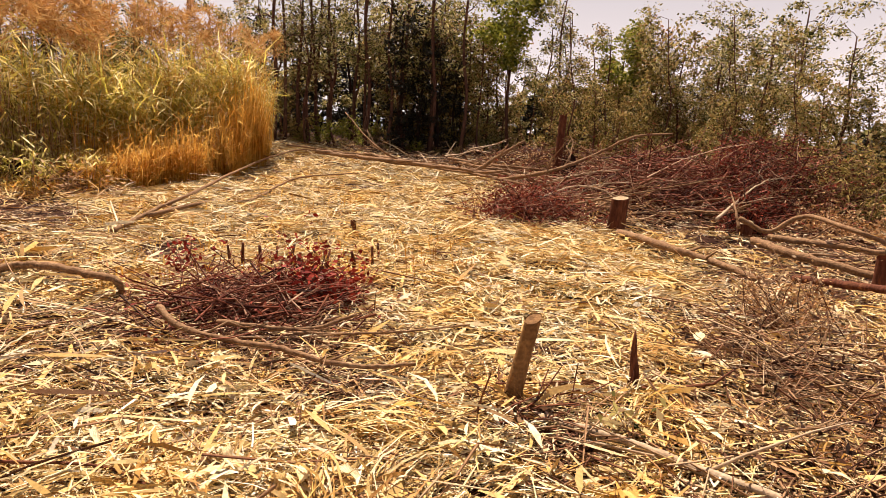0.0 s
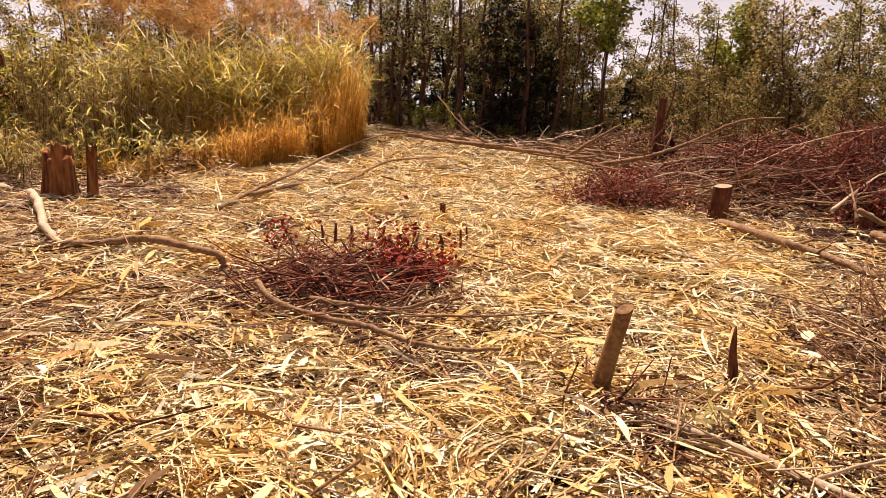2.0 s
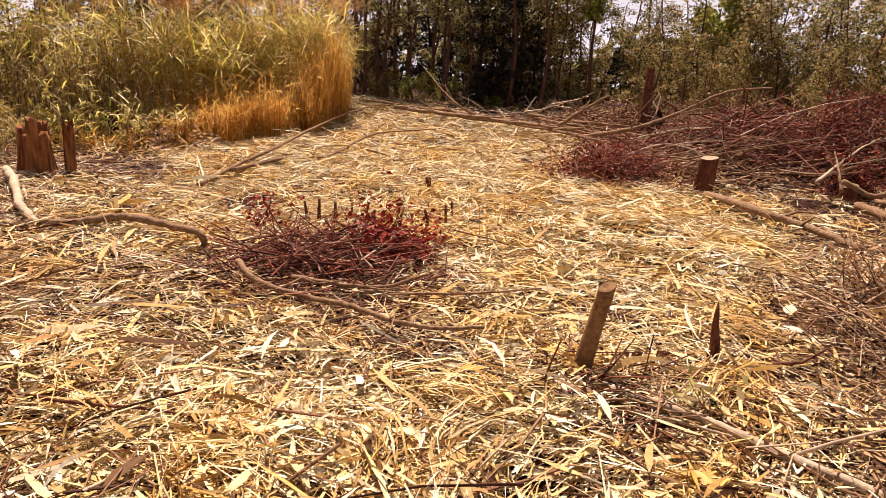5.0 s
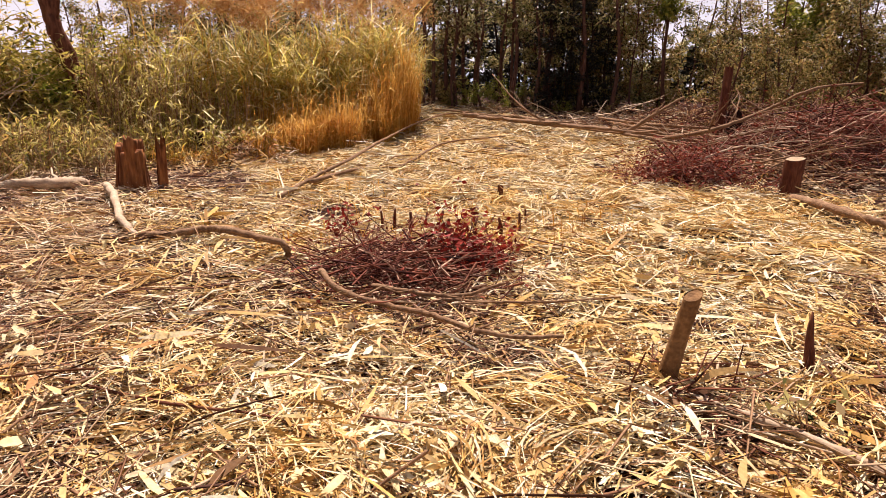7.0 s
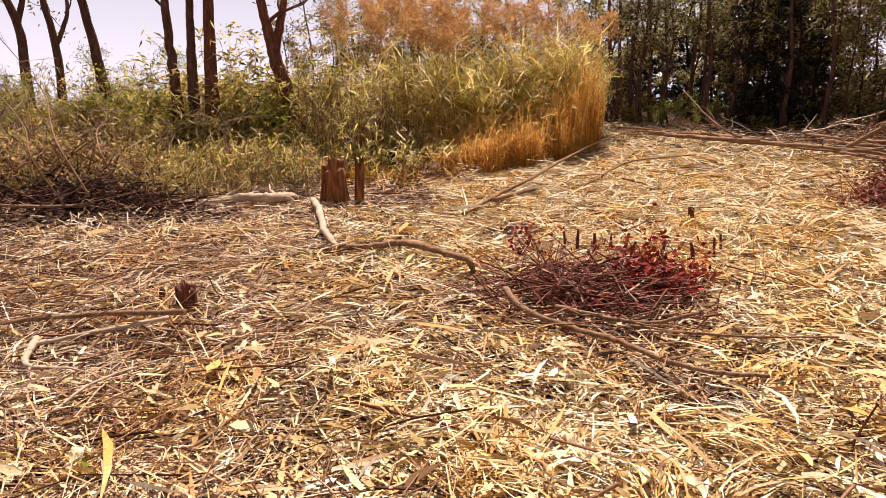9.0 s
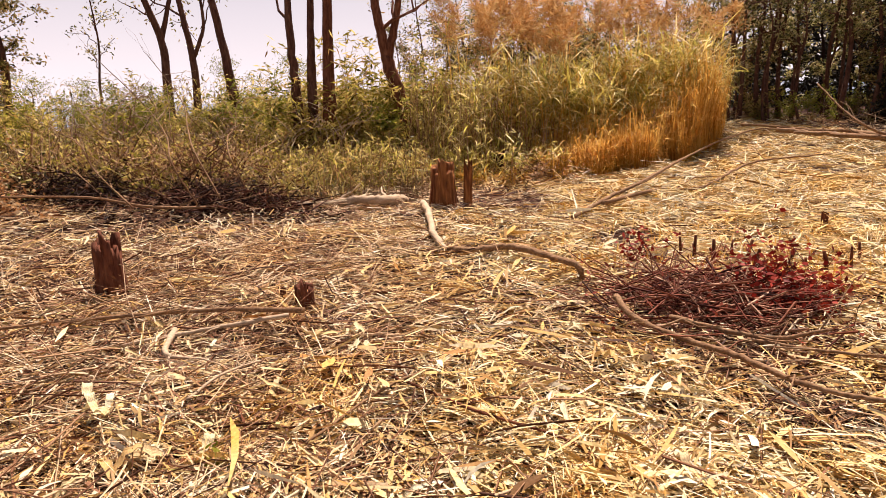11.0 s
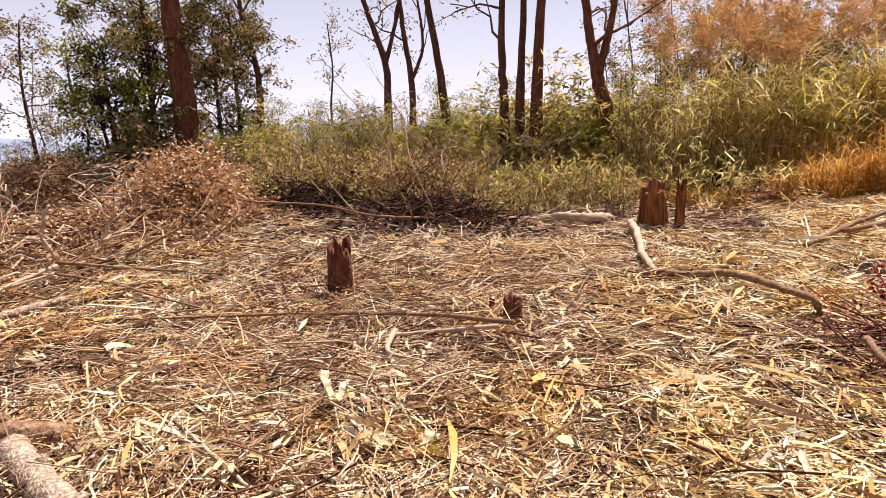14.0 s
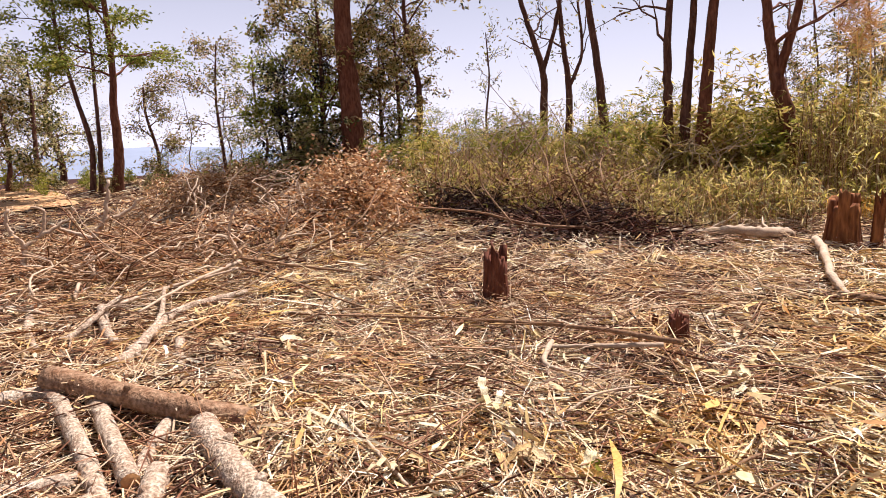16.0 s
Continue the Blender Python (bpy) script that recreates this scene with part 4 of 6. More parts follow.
def cut_shoot(x, y, h):
    """A thin shoot cut off above the ground, with torn side stubs."""
    base = empty("cut_shoot", x, y, gz(x, y), "short dark red cut shoot standing in straw", "stump", "cut shoots")
    p = crook([(0, 0, -0.03), (RNG.normal(0, 0.01), RNG.normal(0, 0.01), h * 0.5), (RNG.normal(0, 0.02), RNG.normal(0, 0.02), h)], 0.004)
    put("stem", Soup().tube(p, np.array([0.02, 0.016, 0.012]) * RNG.uniform(0.7, 1.2), 6, 0.12).mesh("stem", M_STUMP), base)
    for _ in range(2):
        q = p[1] + RNG.normal(0, 0.004, 3)
        put("stub", Soup().tube([q, q + np.array([RNG.normal(0, 0.03), RNG.normal(0, 0.03), 0.05])], [0.008, 0.004], 4).mesh("stub", M_RED), base)


for k in range(17):
    cut_shoot(-1.95 + 1.45 * k / 16 + RNG.normal(0, 0.05), 5.75 + 0.55 * k / 16 + RNG.normal(0, 0.16), RNG.uniform(0.12, 0.27))
brush_pile("reddish dead bush lying on straw", 1.4, 9.7, 0.95, 0.75, 0.6, 420, 4600, M_RED, (0.06, 0.026), 0.007, 0.9, stick_mat=M_REDTWIG)
brush_pile("large heap of reddish-brown felled brush", 4.3, 12.3, 2.3, 2.0, 1.2, 1150, 4200, M_RED, (0.07, 0.03), 0.0105, 0.3, stick_mat=M_REDTWIG, long=1.3)
brush_pile("heap of red-brown felled branches by the wood", 6.4, 12.6, 1.5, 1.9, 1.8, 700, 6500, M_RED, (0.067, 0.032), 0.0095, 0.9, stick_mat=M_PURPLE, long=1.2)
brush_pile("tall dark red withered bush in the felled brush", 5.35, 12.0, 0.5, 0.5, 1.7, 160, 3200, M_RED, (0.065, 0.03), 0.008, 1.5, stick_mat=M_PURPLE)
for px, py in ((7.5, 12.1), (8.5, 12.7)):
    brush_pile("brown leafy brush at the edge of the felled wood", px, py, 0.8, 0.8, 1.9, 150, 3000, M_OLIVE, (0.08, 0.035), 0.009, 1.4, stick_mat=M_PURPLE)
brush_pile("dark withered clump behind a sawn stump", 4.75, 9.75, 0.35, 0.3, 0.75, 120, 1500, M_RED, (0.06, 0.03), 0.008, 1.5, stick_mat=M_CHAR_SHADE)
for k in range(30):
    px, py = RNG.uniform(2.6, 6.2), RNG.uniform(11.6, 15.8)
    a, L, up = RNG.normal(0.1, 0.5), RNG.uniform(1.2, 3.2), RNG.uniform(0.05, 0.55)
    dx, dy = L / 2 * math.cos(a), L / 2 * math.sin(a)
    fallen_branch("lopped pole lying in the felled brush", [(px - dx, py - dy, up * 0.4), (px, py, up), (px + dx, py + dy, up * RNG.uniform(0.3, 1.8))], RNG.uniform(0.01, 0.024), 0.007, M_BRANCH if k % 3 else M_PALE, 4, twig_len=0.7, group="lopped poles")
brush_pile("heap of grey felled branches before the wood", 2.9, 16.6, 3.0, 1.6, 0.9, 500, 3500, M_RUST, (0.07, 0.03), 0.012, 0.3, stick_mat=M_STUMP)
brush_pile("flat tangle of brown twigs on litter", 3.0, 10.8, 1.6, 1.1, 0.35, 350, 700, M_RUST, (0.07, 0.03), 0.011, 0.1)
# dark twigs give the stem's burnt base and its shadow by colour
brush_pile("dark twigs added for the burnt, shadowed foot of the cut stem", 0.55, 3.08, 0.3, 0.35, 0.08, 90, 120, M_LITTER_SHADE, (0.05, 0.025), 0.007, 0.1, stick_mat=M_STUMP)
brush_pile("rusty dry bush standing in litter", 2.80, 4.85, 0.42, 0.4, 0.55, 120, 800, M_RUST, (0.045, 0.02), 0.005, 1.6)
brush_pile("tangle of brown twigs on the ground", 2.4, 3.8, 0.9, 1.2, 0.14, 420, 900, M_LITTER_SHADE, (0.05, 0.02), 0.005, 0.1, stick_mat=M_TWIG)
brush_pile("thin brown twigs strewn in the litter", 2.0, 2.7, 0.7, 0.8, 0.08, 190, 300, M_LITTER_SHADE, (0.05, 0.02), 0.0045, 0.1, stick_mat=M_TWIG)
brush_pile("mound of rusty leaves and twigs under the trees", -9.9, 1.9, 1.3, 1.0, 1.2, 420, 12000, M_RUST, (0.08, 0.036), 0.009, 0.5, stick_mat=M_TAN)
brush_pile("rusty leaf heap at the clearing edge", -13.0, 0.1, 1.3, 1.6, 0.75, 420, 5200, M_RUST, (0.075, 0.034), 0.009, 0.8, stick_mat=M_TAN)
brush_pile("tangle of bare brown branches on the litter", -8.6, -1.2, 1.9, 1.6, 0.4, 700, 1500, M_RUST, (0.07, 0.03), 0.009, 0.3, stick_mat=M_TAN, long=1.2)
brush_pile("tangle of grey felled branches on litter", -9.2, 0.6, 1.6, 1.2, 0.4, 260, 2200, M_RUST, (0.08, 0.035), 0.011, 0.3)
brush_pile("dark tangle of branches under the bushes", -8.9, 4.3, 2.2, 0.7, 0.7, 240, 1500, M_UNDER, (0.08, 0.032), 0.009, 1.0, turn=0.57, stick_mat=M_TAN)
# three dark twig piles added as the shaded band below the bushes
brush_pile("dark twigs standing in for shade under the bushes", -7.3, 4.5, 1.6, 0.4, 0.3, 450, 700, M_LITTER_SHADE, (0.08, 0.035), 0.009, 0.4, turn=0.6, stick_mat=M_PURPLE)
brush_pile("black twigs standing in for shade under the bushes", -7.45, 4.6, 1.3, 0.5, 0.35, 420, 900, M_LITTER_SHADE, (0.08, 0.035), 0.008, 0.6, turn=0.6, stick_mat=M_CHAR_SHADE)
brush_pile("black twigs standing in for shade beside the leaf mound", -8.9, 3.5, 1.1, 0.4, 0.5, 240, 500, M_LITTER_SHADE, (0.08, 0.035), 0.008, 0.7, turn=0.7, stick_mat=M_CHAR_SHADE)
# bush added in place of a shaded gap under the bushes
brush_pile("low leafy bush added to darken the gap beside the leaf mound", -10.0, 3.3, 0.7, 0.5, 0.55, 200, 1500, M_LEAF, (0.09, 0.04), 0.008, 0.8, stick_mat=M_PURPLE)
brush_pile("dense dark green bush at the foot of the big tree", -14.5, 2.1, 0.9, 0.9, 1.4, 120, 5000, M_LEAF, (0.13, 0.06), 0.01, 0.9, stick_mat=M_STUMP)
brush_pile("dead twigs hanging over the litter edge", -8.3, 4.9, 1.3, 0.5, 0.8, 120, 900, M_RUST, (0.08, 0.035), 0.009, 1.2, turn=0.57, stick_mat=M_STUMP)
for px, py, ph in ((-7.9, 5.3, 0.6), (-8.5, 4.7, 0.75), (-9.1, 4.0, 0.8), (-9.6, 3.4, 0.8), (-9.6, 5.0, 0.9), (-8.9, 6.0, 0.7)):
    brush_pile("thicket of bare dead stems under the trees", px, py, 0.8, 0.5, ph, 90, 450, M_UNDER, (0.07, 0.03), 0.008, 2.0, turn=0.6, stick_mat=M_TAN, long=1.5)
for px, py in ((-6.9, 7.6), (-7.5, 6.6), (-8.0, 5.9), (-7.9, 7.3), (-8.8, 6.3)):
    brush_pile("dead brown brush at the foot of the undergrowth", px, py, 0.9, 0.5, 0.45, 110, 600, M_UNDER, (0.08, 0.03), 0.006, 1.0, turn=0.75, stick_mat=M_TAN)
brush_pile("low tangle of dead twigs round the stump", -4.7, 2.0, 1.3, 1.0, 0.1, 260, 300, M_RUST, (0.05, 0.02), 0.005, 0.0)
brush_pile("dead branches along the reed edge", -5.4, 9.3, 0.9, 0.7, 0.3, 200, 700, M_RUST, (0.09, 0.035), 0.009, 0.3)


brush_pile("scatter of bleached sticks over the brush", -8.3, -0.6, 1.9, 1.5, 0.4, 45, 0, None, stick_r=0.017, lean=0.6, stick_mat=M_BLEACH, long=1.3)
brush_pile("scatter of pale sticks by the leaf mound", -9.4, 1.0, 1.5, 1.2, 0.6, 60, 0, None, stick_r=0.014, lean=0.6, stick_mat=M_BLEACH, long=1.3)
brush_pile("pale lopped sticks lying over the brush", 3.6, 12.6, 2.6, 1.8, 0.8, 60, 0, None, stick_r=0.014, lean=0.2, stick_mat=M_PALE, long=1.2)
brush_pile("pale lopped poles at the foot of the wood", 1.2, 17.6, 3.4, 1.3, 0.5, 60, 0, None, stick_r=0.016, lean=0.15, stick_mat=M_PALE, long=1.5)


def dead_bough(label, x, y, h, spread, face, n=4, r=0.03, mat=None):
    """A bare bleached bough standing up out of the brush, with forking twigs."""
    base = empty("dead_bough", x, y, gz(x, y) - 0.02, label, "branch", "dead boughs")
    mat = mat or M_BLEACH
    side = np.array([-math.sin(face), math.cos(face), 0])
    main = crook([side * spread * q * RNG.uniform(-0.3, 0.3) + np.array([0, 0, h * q * 0.6]) for q in np.linspace(0, 1, 6)], 0.03)
    main = spline(main, 6)
    stem_line = crook(spline(main, 16), r * 0.5)
    put("stem", Soup().tube(stem_line, np.linspace(r, r * 0.6, 16), 8, 0.05).mesh("stem", mat, True), base)
    for k in range(n):
        i = int(RNG.integers(2, 6))
        sgn = 1 if k % 2 else -1
        tp = [main[i] + side * sgn * spread * q * RNG.uniform(0.5, 1.0) + np.array([RNG.normal(0, 0.1), RNG.normal(0, 0.1), h * 0.5 * q ** 0.8]) for q in (0, 0.3, 0.6, 0.85, 1)]
        tp = crook(spline(crook(tp, 0.06), 12), r * 0.5)
        put("twig", Soup().tube(tp, np.linspace(r * 0.6, r * 0.25, 12), 6).mesh("twig", mat, True), base)
    return base


def forked_bough(label, lines, r):
    """A bleached bough given by its stem and arms."""
    x, y, z = lines[0][0]
    base = empty("dead_bough", x, y, z, label, "branch", "dead boughs")
    for k, pts in enumerate(lines):
        line = crook(spline(np.array(pts) - np.array((x, y, z)), 5 * len(pts)), r * 0.2)
        rr = r * (1 if k == 0 else 0.7)
        put("stem" if k == 0 else "twig", Soup().tube(line, np.linspace(rr, rr * 0.45, len(line)), 8, 0.08).mesh("stem" if k == 0 else "twig", M_BLEACH, True), base)


forked_bough("bleached bough forked like a Y", [[(-8.31, -2.25, 0.05), (-8.32, -2.2, 0.35), (-8.33, -2.16, 0.56), (-8.3, -2.24, 0.7), (-8.29, -2.29, 0.84), (-8.3, -2.25, 1.0)], [(-8.33, -2.16, 0.56), (-8.37, -1.99, 0.68), (-8.38, -1.94, 0.95), (-8.35, -2.05, 1.0)], [(-8.37, -2.0, 0.66), (-8.4, -1.8, 0.78), (-8.4, -1.66, 0.86)]], 0.036)
forked_bough("pale crooked bough rising from the brush", [[(-8.68, -1.75, 0.1), (-8.69, -1.67, 0.36), (-8.71, -1.53, 0.55), (-8.73, -1.38, 0.8), (-8.74, -1.34, 1.0), (-8.75, -1.3, 1.25)], [(-8.71, -1.53, 0.55), (-8.7, -1.8, 0.68), (-8.7, -1.95, 0.75)], [(-8.72, -1.42, 0.75), (-8.75, -1.15, 0.85), (-8.75, -0.95, 1.02)]], 0.042)
forked_bough("pale forked bough leaning out of a tangle", [[(-7.96, 0.36, -0.02), (-7.97, 0.19, 0.21), (-7.97, 0.08, 0.41), (-7.97, 0.01, 0.57), (-7.97, 0.04, 0.72), (-7.97, 0.12, 0.9)], [(-7.97, 0.19, 0.21), (-7.95, 0.4, 0.34), (-7.94, 0.56, 0.47), (-7.92, 0.68, 0.68), (-7.92, 0.75, 0.92)], [(-7.94, 0.5, 0.42), (-7.94, 0.75, 0.5), (-7.94, 0.95, 0.5)]], 0.028)
dead_bough("thin bare bough in the rusty brush", -9.0, 0.7, 0.9, 0.6, 1.8, 4, 0.02)
dead_bough("thin pale bough among dead twigs", -7.6, -1.4, 0.6, 0.6, 1.5, 4, 0.018)
dead_bough("crooked pale bough by the cut logs", -6.6, -1.7, 0.5, 0.5, 1.5, 3, 0.02)
dead_bough("grey dead bough on the rusty heap", -10.6, -0.4, 1.0, 0.7, 1.7, 5, 0.022)
dead_bough("grey dead bough by the leaf mound", -9.9, 1.2, 0.9, 0.8, 1.8, 5, 0.02)
dead_bough("tall thin dead bough in the bushes", -9.2, 4.2, 1.2, 0.8, 2.1, 9, 0.014, M_BRANCH)
dead_bough("bent dead bough at the bush edge", -8.5, 4.9, 1.0, 0.7, 2.1, 8, 0.013, M_BRANCH)
for px, py, ph in ((-9.6, 4.3, 1.3), (-9.9, 5.2, 1.5), (-9.3, 5.9, 1.2), (-10.6, 4.7, 1.6), (-8.9, 6.9, 1.1), (-8.2, 7.6, 1.2), (-10.3, 3.7, 1.2)):
    dead_bough("thin pale dead whips standing in the bushes", px, py, ph, 0.8, math.atan2(py, px), 9, 0.011, M_PALE)
fallen_branch("thin pale branch lying towards the logs", [(-8.4, 0.1, 0.1), (-7.4, -0.5, 0.06), (-6.6, -0.9, 0.05)], 0.022, 0.012, M_PALE, 3)
fallen_branch("thin brown branch reaching across the litter", [(-8.6, 0.1, 0.1), (-7.6, 0.8, 0.06), (-6.7, 1.5, 0.03)], 0.02, 0.008, M_BRANCH, 3)
fallen_branch("long brown branch leaning on the leaf mound", [(-8.2, 0.8, 0.05), (-8.9, 1.7, 0.4), (-9.5, 2.2, 0.7)], 0.014, 0.006, M_BRANCH, 3)
fallen_branch("curved branch arching out of the mound", [(-9.2, 2.4, 0.5), (-8.6, 2.2, 0.4), (-8.0, 1.6, 0.05)], 0.013, 0.006, M_BRANCH, 2)
for a, b, c in (((-10.8, 4.6, 1.9), (-9.4, 5.0, 0.9), (-8.0, 4.6, 0.1)), ((-11.2, 5.8, 1.8), (-9.8, 5.6, 0.9), (-8.4, 5.2, 0.2)), ((-10.4, 6.6, 1.3), (-9.3, 6.0, 0.8), (-8.3, 5.6, 0.1)), ((-11.4, 3.6, 1.2), (-10.0, 4.0, 0.8), (-8.6, 4.0, 0.1))):
    fallen_branch("long bare branch hanging out of the bushes", [c, ((b[0] + c[0]) / 2 + 0.15, (b[1] + c[1]) / 2 - 0.2, (b[2] + c[2]) / 2 + 0.15), b, ((b[0] + a[0]) / 2 - 0.1, (b[1] + a[1]) / 2 + 0.3, (b[2] + a[2]) / 2 - 0.15), a], 0.011, 0.004, M_BRANCH, 12, twig_len=0.5, group="hanging branches")


# ---- reeds and undergrowth ----
def reeds(label, n, place, h0, h1, plume, leaf_mat, name="reed_stand", leaves=7, stalk=0.008, blade=(0.55, 0.022), low=0.35, limp=0.6, taper=None, fluff=70, stiff=0.0, stalk_mat=None):
    base_mesh, leaf_mesh, plume_mesh = Soup(), Soup(), Soup()
    x, y = place(n)
    n = len(x)
    z = terrain(x, y)
    h = (h0 + (h1 - h0) * np.clip(RNG.beta(2, 2, n) + 0.42 * waves(x, y, 1.4, 31), 0, 1.15))
    if taper:
        h = h * taper(np.degrees(np.arctan2(-x, y)))
    lean = RNG.normal(0, 0.10, (n, 2))
    k = 4
    t = np.linspace(0, 1, k)
    c = np.stack([x[:, None] + lean[:, :1] * h[:, None] * t ** 2, y[:, None] + lean[:, 1:] * h[:, None] * t ** 2, z[:, None] + h[:, None] * t], -1)
    a = RNG.uniform(0, np.pi, n)
    base_mesh.ribbons(c, np.stack([np.cos(a), np.sin(a), 0 * a], -1), stalk * RNG.uniform(0.7, 1.4, n)[:, None] * np.array([[1.2, 1, 0.9, 0.5]]))
    base_mesh.ribbons(c, np.stack([-np.sin(a), np.cos(a), 0 * a], -1), stalk * RNG.uniform(0.7, 1.4, n)[:, None] * np.array([[1.2, 1, 0.9, 0.5]]))
    m = n * leaves
    who = np.repeat(np.arange(n), leaves)
    q = RNG.uniform(low, 1.0, m)
    p = np.stack([x[who] + lean[who, 0] * h[who] * q ** 2, y[who] + lean[who, 1] * h[who] * q ** 2, z[who] + h[who] * q], -1)
    b = RNG.uniform(0, 2 * np.pi, m)
    d = np.stack([np.cos(b), np.sin(b), 0 * b], -1)
    L = blade[0] * RNG.uniform(0.5, 1.4, m)
    rise = RNG.uniform(-0.1, 1.0, m) + stiff
    fall = RNG.uniform(0.0, 1.5 * limp, m)
    line = np.stack([p + d * (L * s * 0.8)[:, None] + np.array([0, 0, 1.0]) * (L * (rise * s - fall * s * s))[:, None] for s in (0, 0.35, 0.7, 1.0)], 1)
    leaf_mesh.ribbons(line, np.stack([-np.sin(b), np.cos(b), RNG.normal(0, 0.3, m)], -1), blade[1] * RNG.uniform(0.6, 1.3, m)[:, None] * np.array([[0.6, 1, 0.8, 0.12]]))
    put(name, base_mesh.mesh(name, stalk_mat or M_STALK), None, label, "reeds", "", "stuff")
    put(name + "_leaves", leaf_mesh.mesh(name + "_leaves", leaf_mat), None, "long narrow leaves of " + label, "reeds", "", "stuff")
    if plume:
        who = np.where(RNG.random(n) < plume)[0]
        e = np.repeat(who, fluff)
        s = RNG.uniform(0, 1, len(e))
        top = c[e, -1] + np.stack([RNG.normal(0, 1, len(e)) * 0.2 * (1 - s), RNG.normal(0, 1, len(e)) * 0.2 * (1 - s), s * 0.65 - 0.2], -1)
        sway = RNG.normal(0, 0.45, (n, 2))[e] * s[:, None] ** 2
        top[:, :2] += sway
        plume_mesh.leaves(top, 0.2, 0.02, -0.5)
        put(name + "_plumes", plume_mesh.mesh(name + "_plumes", M_PLUME), None, "feathery orange plumes of " + label, "reeds", "", "stuff")


def polar(n, a0, a1, r0, r1):
    a = RNG.uniform(a0, a1, n)
    edge0, edge1 = r0(a), r1(a)
    r = edge0 + (edge1 - edge0) * RNG.random(n) ** 1.3
    return -r * np.sin(np.radians(a)), r * np.cos(np.radians(a))


REED_FRONT = lambda a: np.interp(a, [14.8, 15.6, 18.2, 20.7, 23.2, 26.7, 30.3, 33.3, 36.4, 44], [17, 14.9, 13.3, 12.6, 12.0, 11.3, 11.1, 10.9, 10.8, 11.5]) + 0.25 * np.sin(a * 1.7)
LOWER = lambda a: np.interp(a, [15, 17, 29, 33, 37, 42], [0.9, 1.0, 1.0, 0.85, 0.7, 0.5])
reeds("tall green-gold reeds at the edge of the clearing", 500, lambda n: polar(n, 15, 30, lambda a: REED_FRONT(a) + 0.8, lambda a: REED_FRONT(a) + 3.9), 1.3, 2.3, 0, M_REED, "reed_stand", 11, 0.009, (0.38, 0.02), 0.5, 0.4, LOWER, 70, -0.05)
reeds("olive weeds and reeds beside the split stump", 420, lambda n: polar(n, 28, 39, lambda a: REED_FRONT(a) - 0.4, lambda a: REED_FRONT(a) + 2.8), 0.5, 2.1, 0, M_REED, "weed_reeds", 9, 0.008, (0.22, 0.02), 0.2, 0.6, LOWER, 70, -0.1, stalk_mat=M_TAN)
reeds("scattered taller reeds with stiff green leaves", 300, lambda n: polar(n, 15, 37, lambda a: REED_FRONT(a) + 1.1, lambda a: REED_FRONT(a) + 4.2), 1.5, 2.5, 0.04, M_REED, "tall_reeds", 14, 0.01, (0.55, 0.024), 0.45, 0.35, LOWER, 70, -0.15)
reeds("rusty dry stalks before the reeds", 1500, lambda n: polar(n, 15.2, 29, lambda a: REED_FRONT(a) - 0.5, lambda a: REED_FRONT(a) + 0.9), 0.3, 1.5, 0, M_STALK, "dry_grass", 3, 0.008, (0.2, 0.011), 0.3, 0.5, LOWER)
STALK_TOP = lambda a: np.interp(a, [15, 16.5, 24, 27, 30, 33], [0.85, 1.0, 1.0, 0.8, 0.5, 0.3])
reeds("upright orange-brown stalks at the front of the reeds", 1050, lambda n: polar(n, 15.4, 31, lambda a: REED_FRONT(a) - 0.35, lambda a: REED_FRONT(a) + 0.5), 0.6, 2.3, 0, M_STALK, "reed_stalks", 5, 0.009, (0.2, 0.013), 0.3, 0.5, STALK_TOP)
reeds("sparse rusty grass at the foot of the weeds", 260, lambda n: polar(n, 28, 42, lambda a: REED_FRONT(a) - 0.7, lambda a: REED_FRONT(a) + 0.2), 0.15, 0.6, 0, M_STALK, "foot_grass", 3, 0.007, (0.2, 0.012), 0.2, 0.6, LOWER)
reeds("thin mixed weeds between reeds and trunks", 430, lambda n: polar(n, 29, 42, lambda a: REED_FRONT(a) + 0.5, lambda a: REED_FRONT(a) + 3), 0.5, 1.9, 0, M_UNDER, "weed_stand", 9, 0.008, (0.15, 0.016), 0.15, 0.4, stalk_mat=M_TAN)
reeds("tall plumed grass behind the reeds", 40, lambda n: polar(n, 22, 40.5, lambda a: REED_FRONT(a) + 1.6, lambda a: REED_FRONT(a) + 4.6), 2.2, 3.3, 0.95, M_REED, "plume_grass", 6, 0.012, (0.6, 0.024), 0.4, 0.4, None, 260)
reeds("scattered plumed grass beyond the reeds", 14, lambda n: polar(n, 15.5, 23, lambda a: REED_FRONT(a) + 2.0, lambda a: REED_FRONT(a) + 4.6), 2.2, 3.0, 0.95, M_REED, "plume_clumps", 4, 0.012, (0.5, 0.024), 0.3, 0.4, None, 220)
UNDER_FRONT = lambda a: np.interp(a, [34, 40, 46, 52, 58, 64, 70, 78], [11.0, 10.2, 9.6, 9.3, 9.6, 10.2, 11.0, 12.5]) + 0.2 * np.sin(a * 2.1)
reeds("tall yellow-green undergrowth behind the trunks", 620, lambda n: polar(n, 36, 80, lambda a: UNDER_FRONT(a) + 3.2, lambda a: UNDER_FRONT(a) + 8), 0.3, 1.15, 0, M_UNDER, "undergrowth", 18, 0.006, (0.14, 0.03), 0.15, 0.7, stalk_mat=M_TAN)
reeds("tall weeds along the edge of the trees", 900, lambda n: polar(n, 38, 74, lambda a: UNDER_FRONT(a) - 0.3, lambda a: UNDER_FRONT(a) + 3.0), 0.15, 0.75, 0, M_UNDER, "edge_weeds", 8, 0.007, (0.15, 0.018), 0.15, 0.7, stalk_mat=M_TAN)
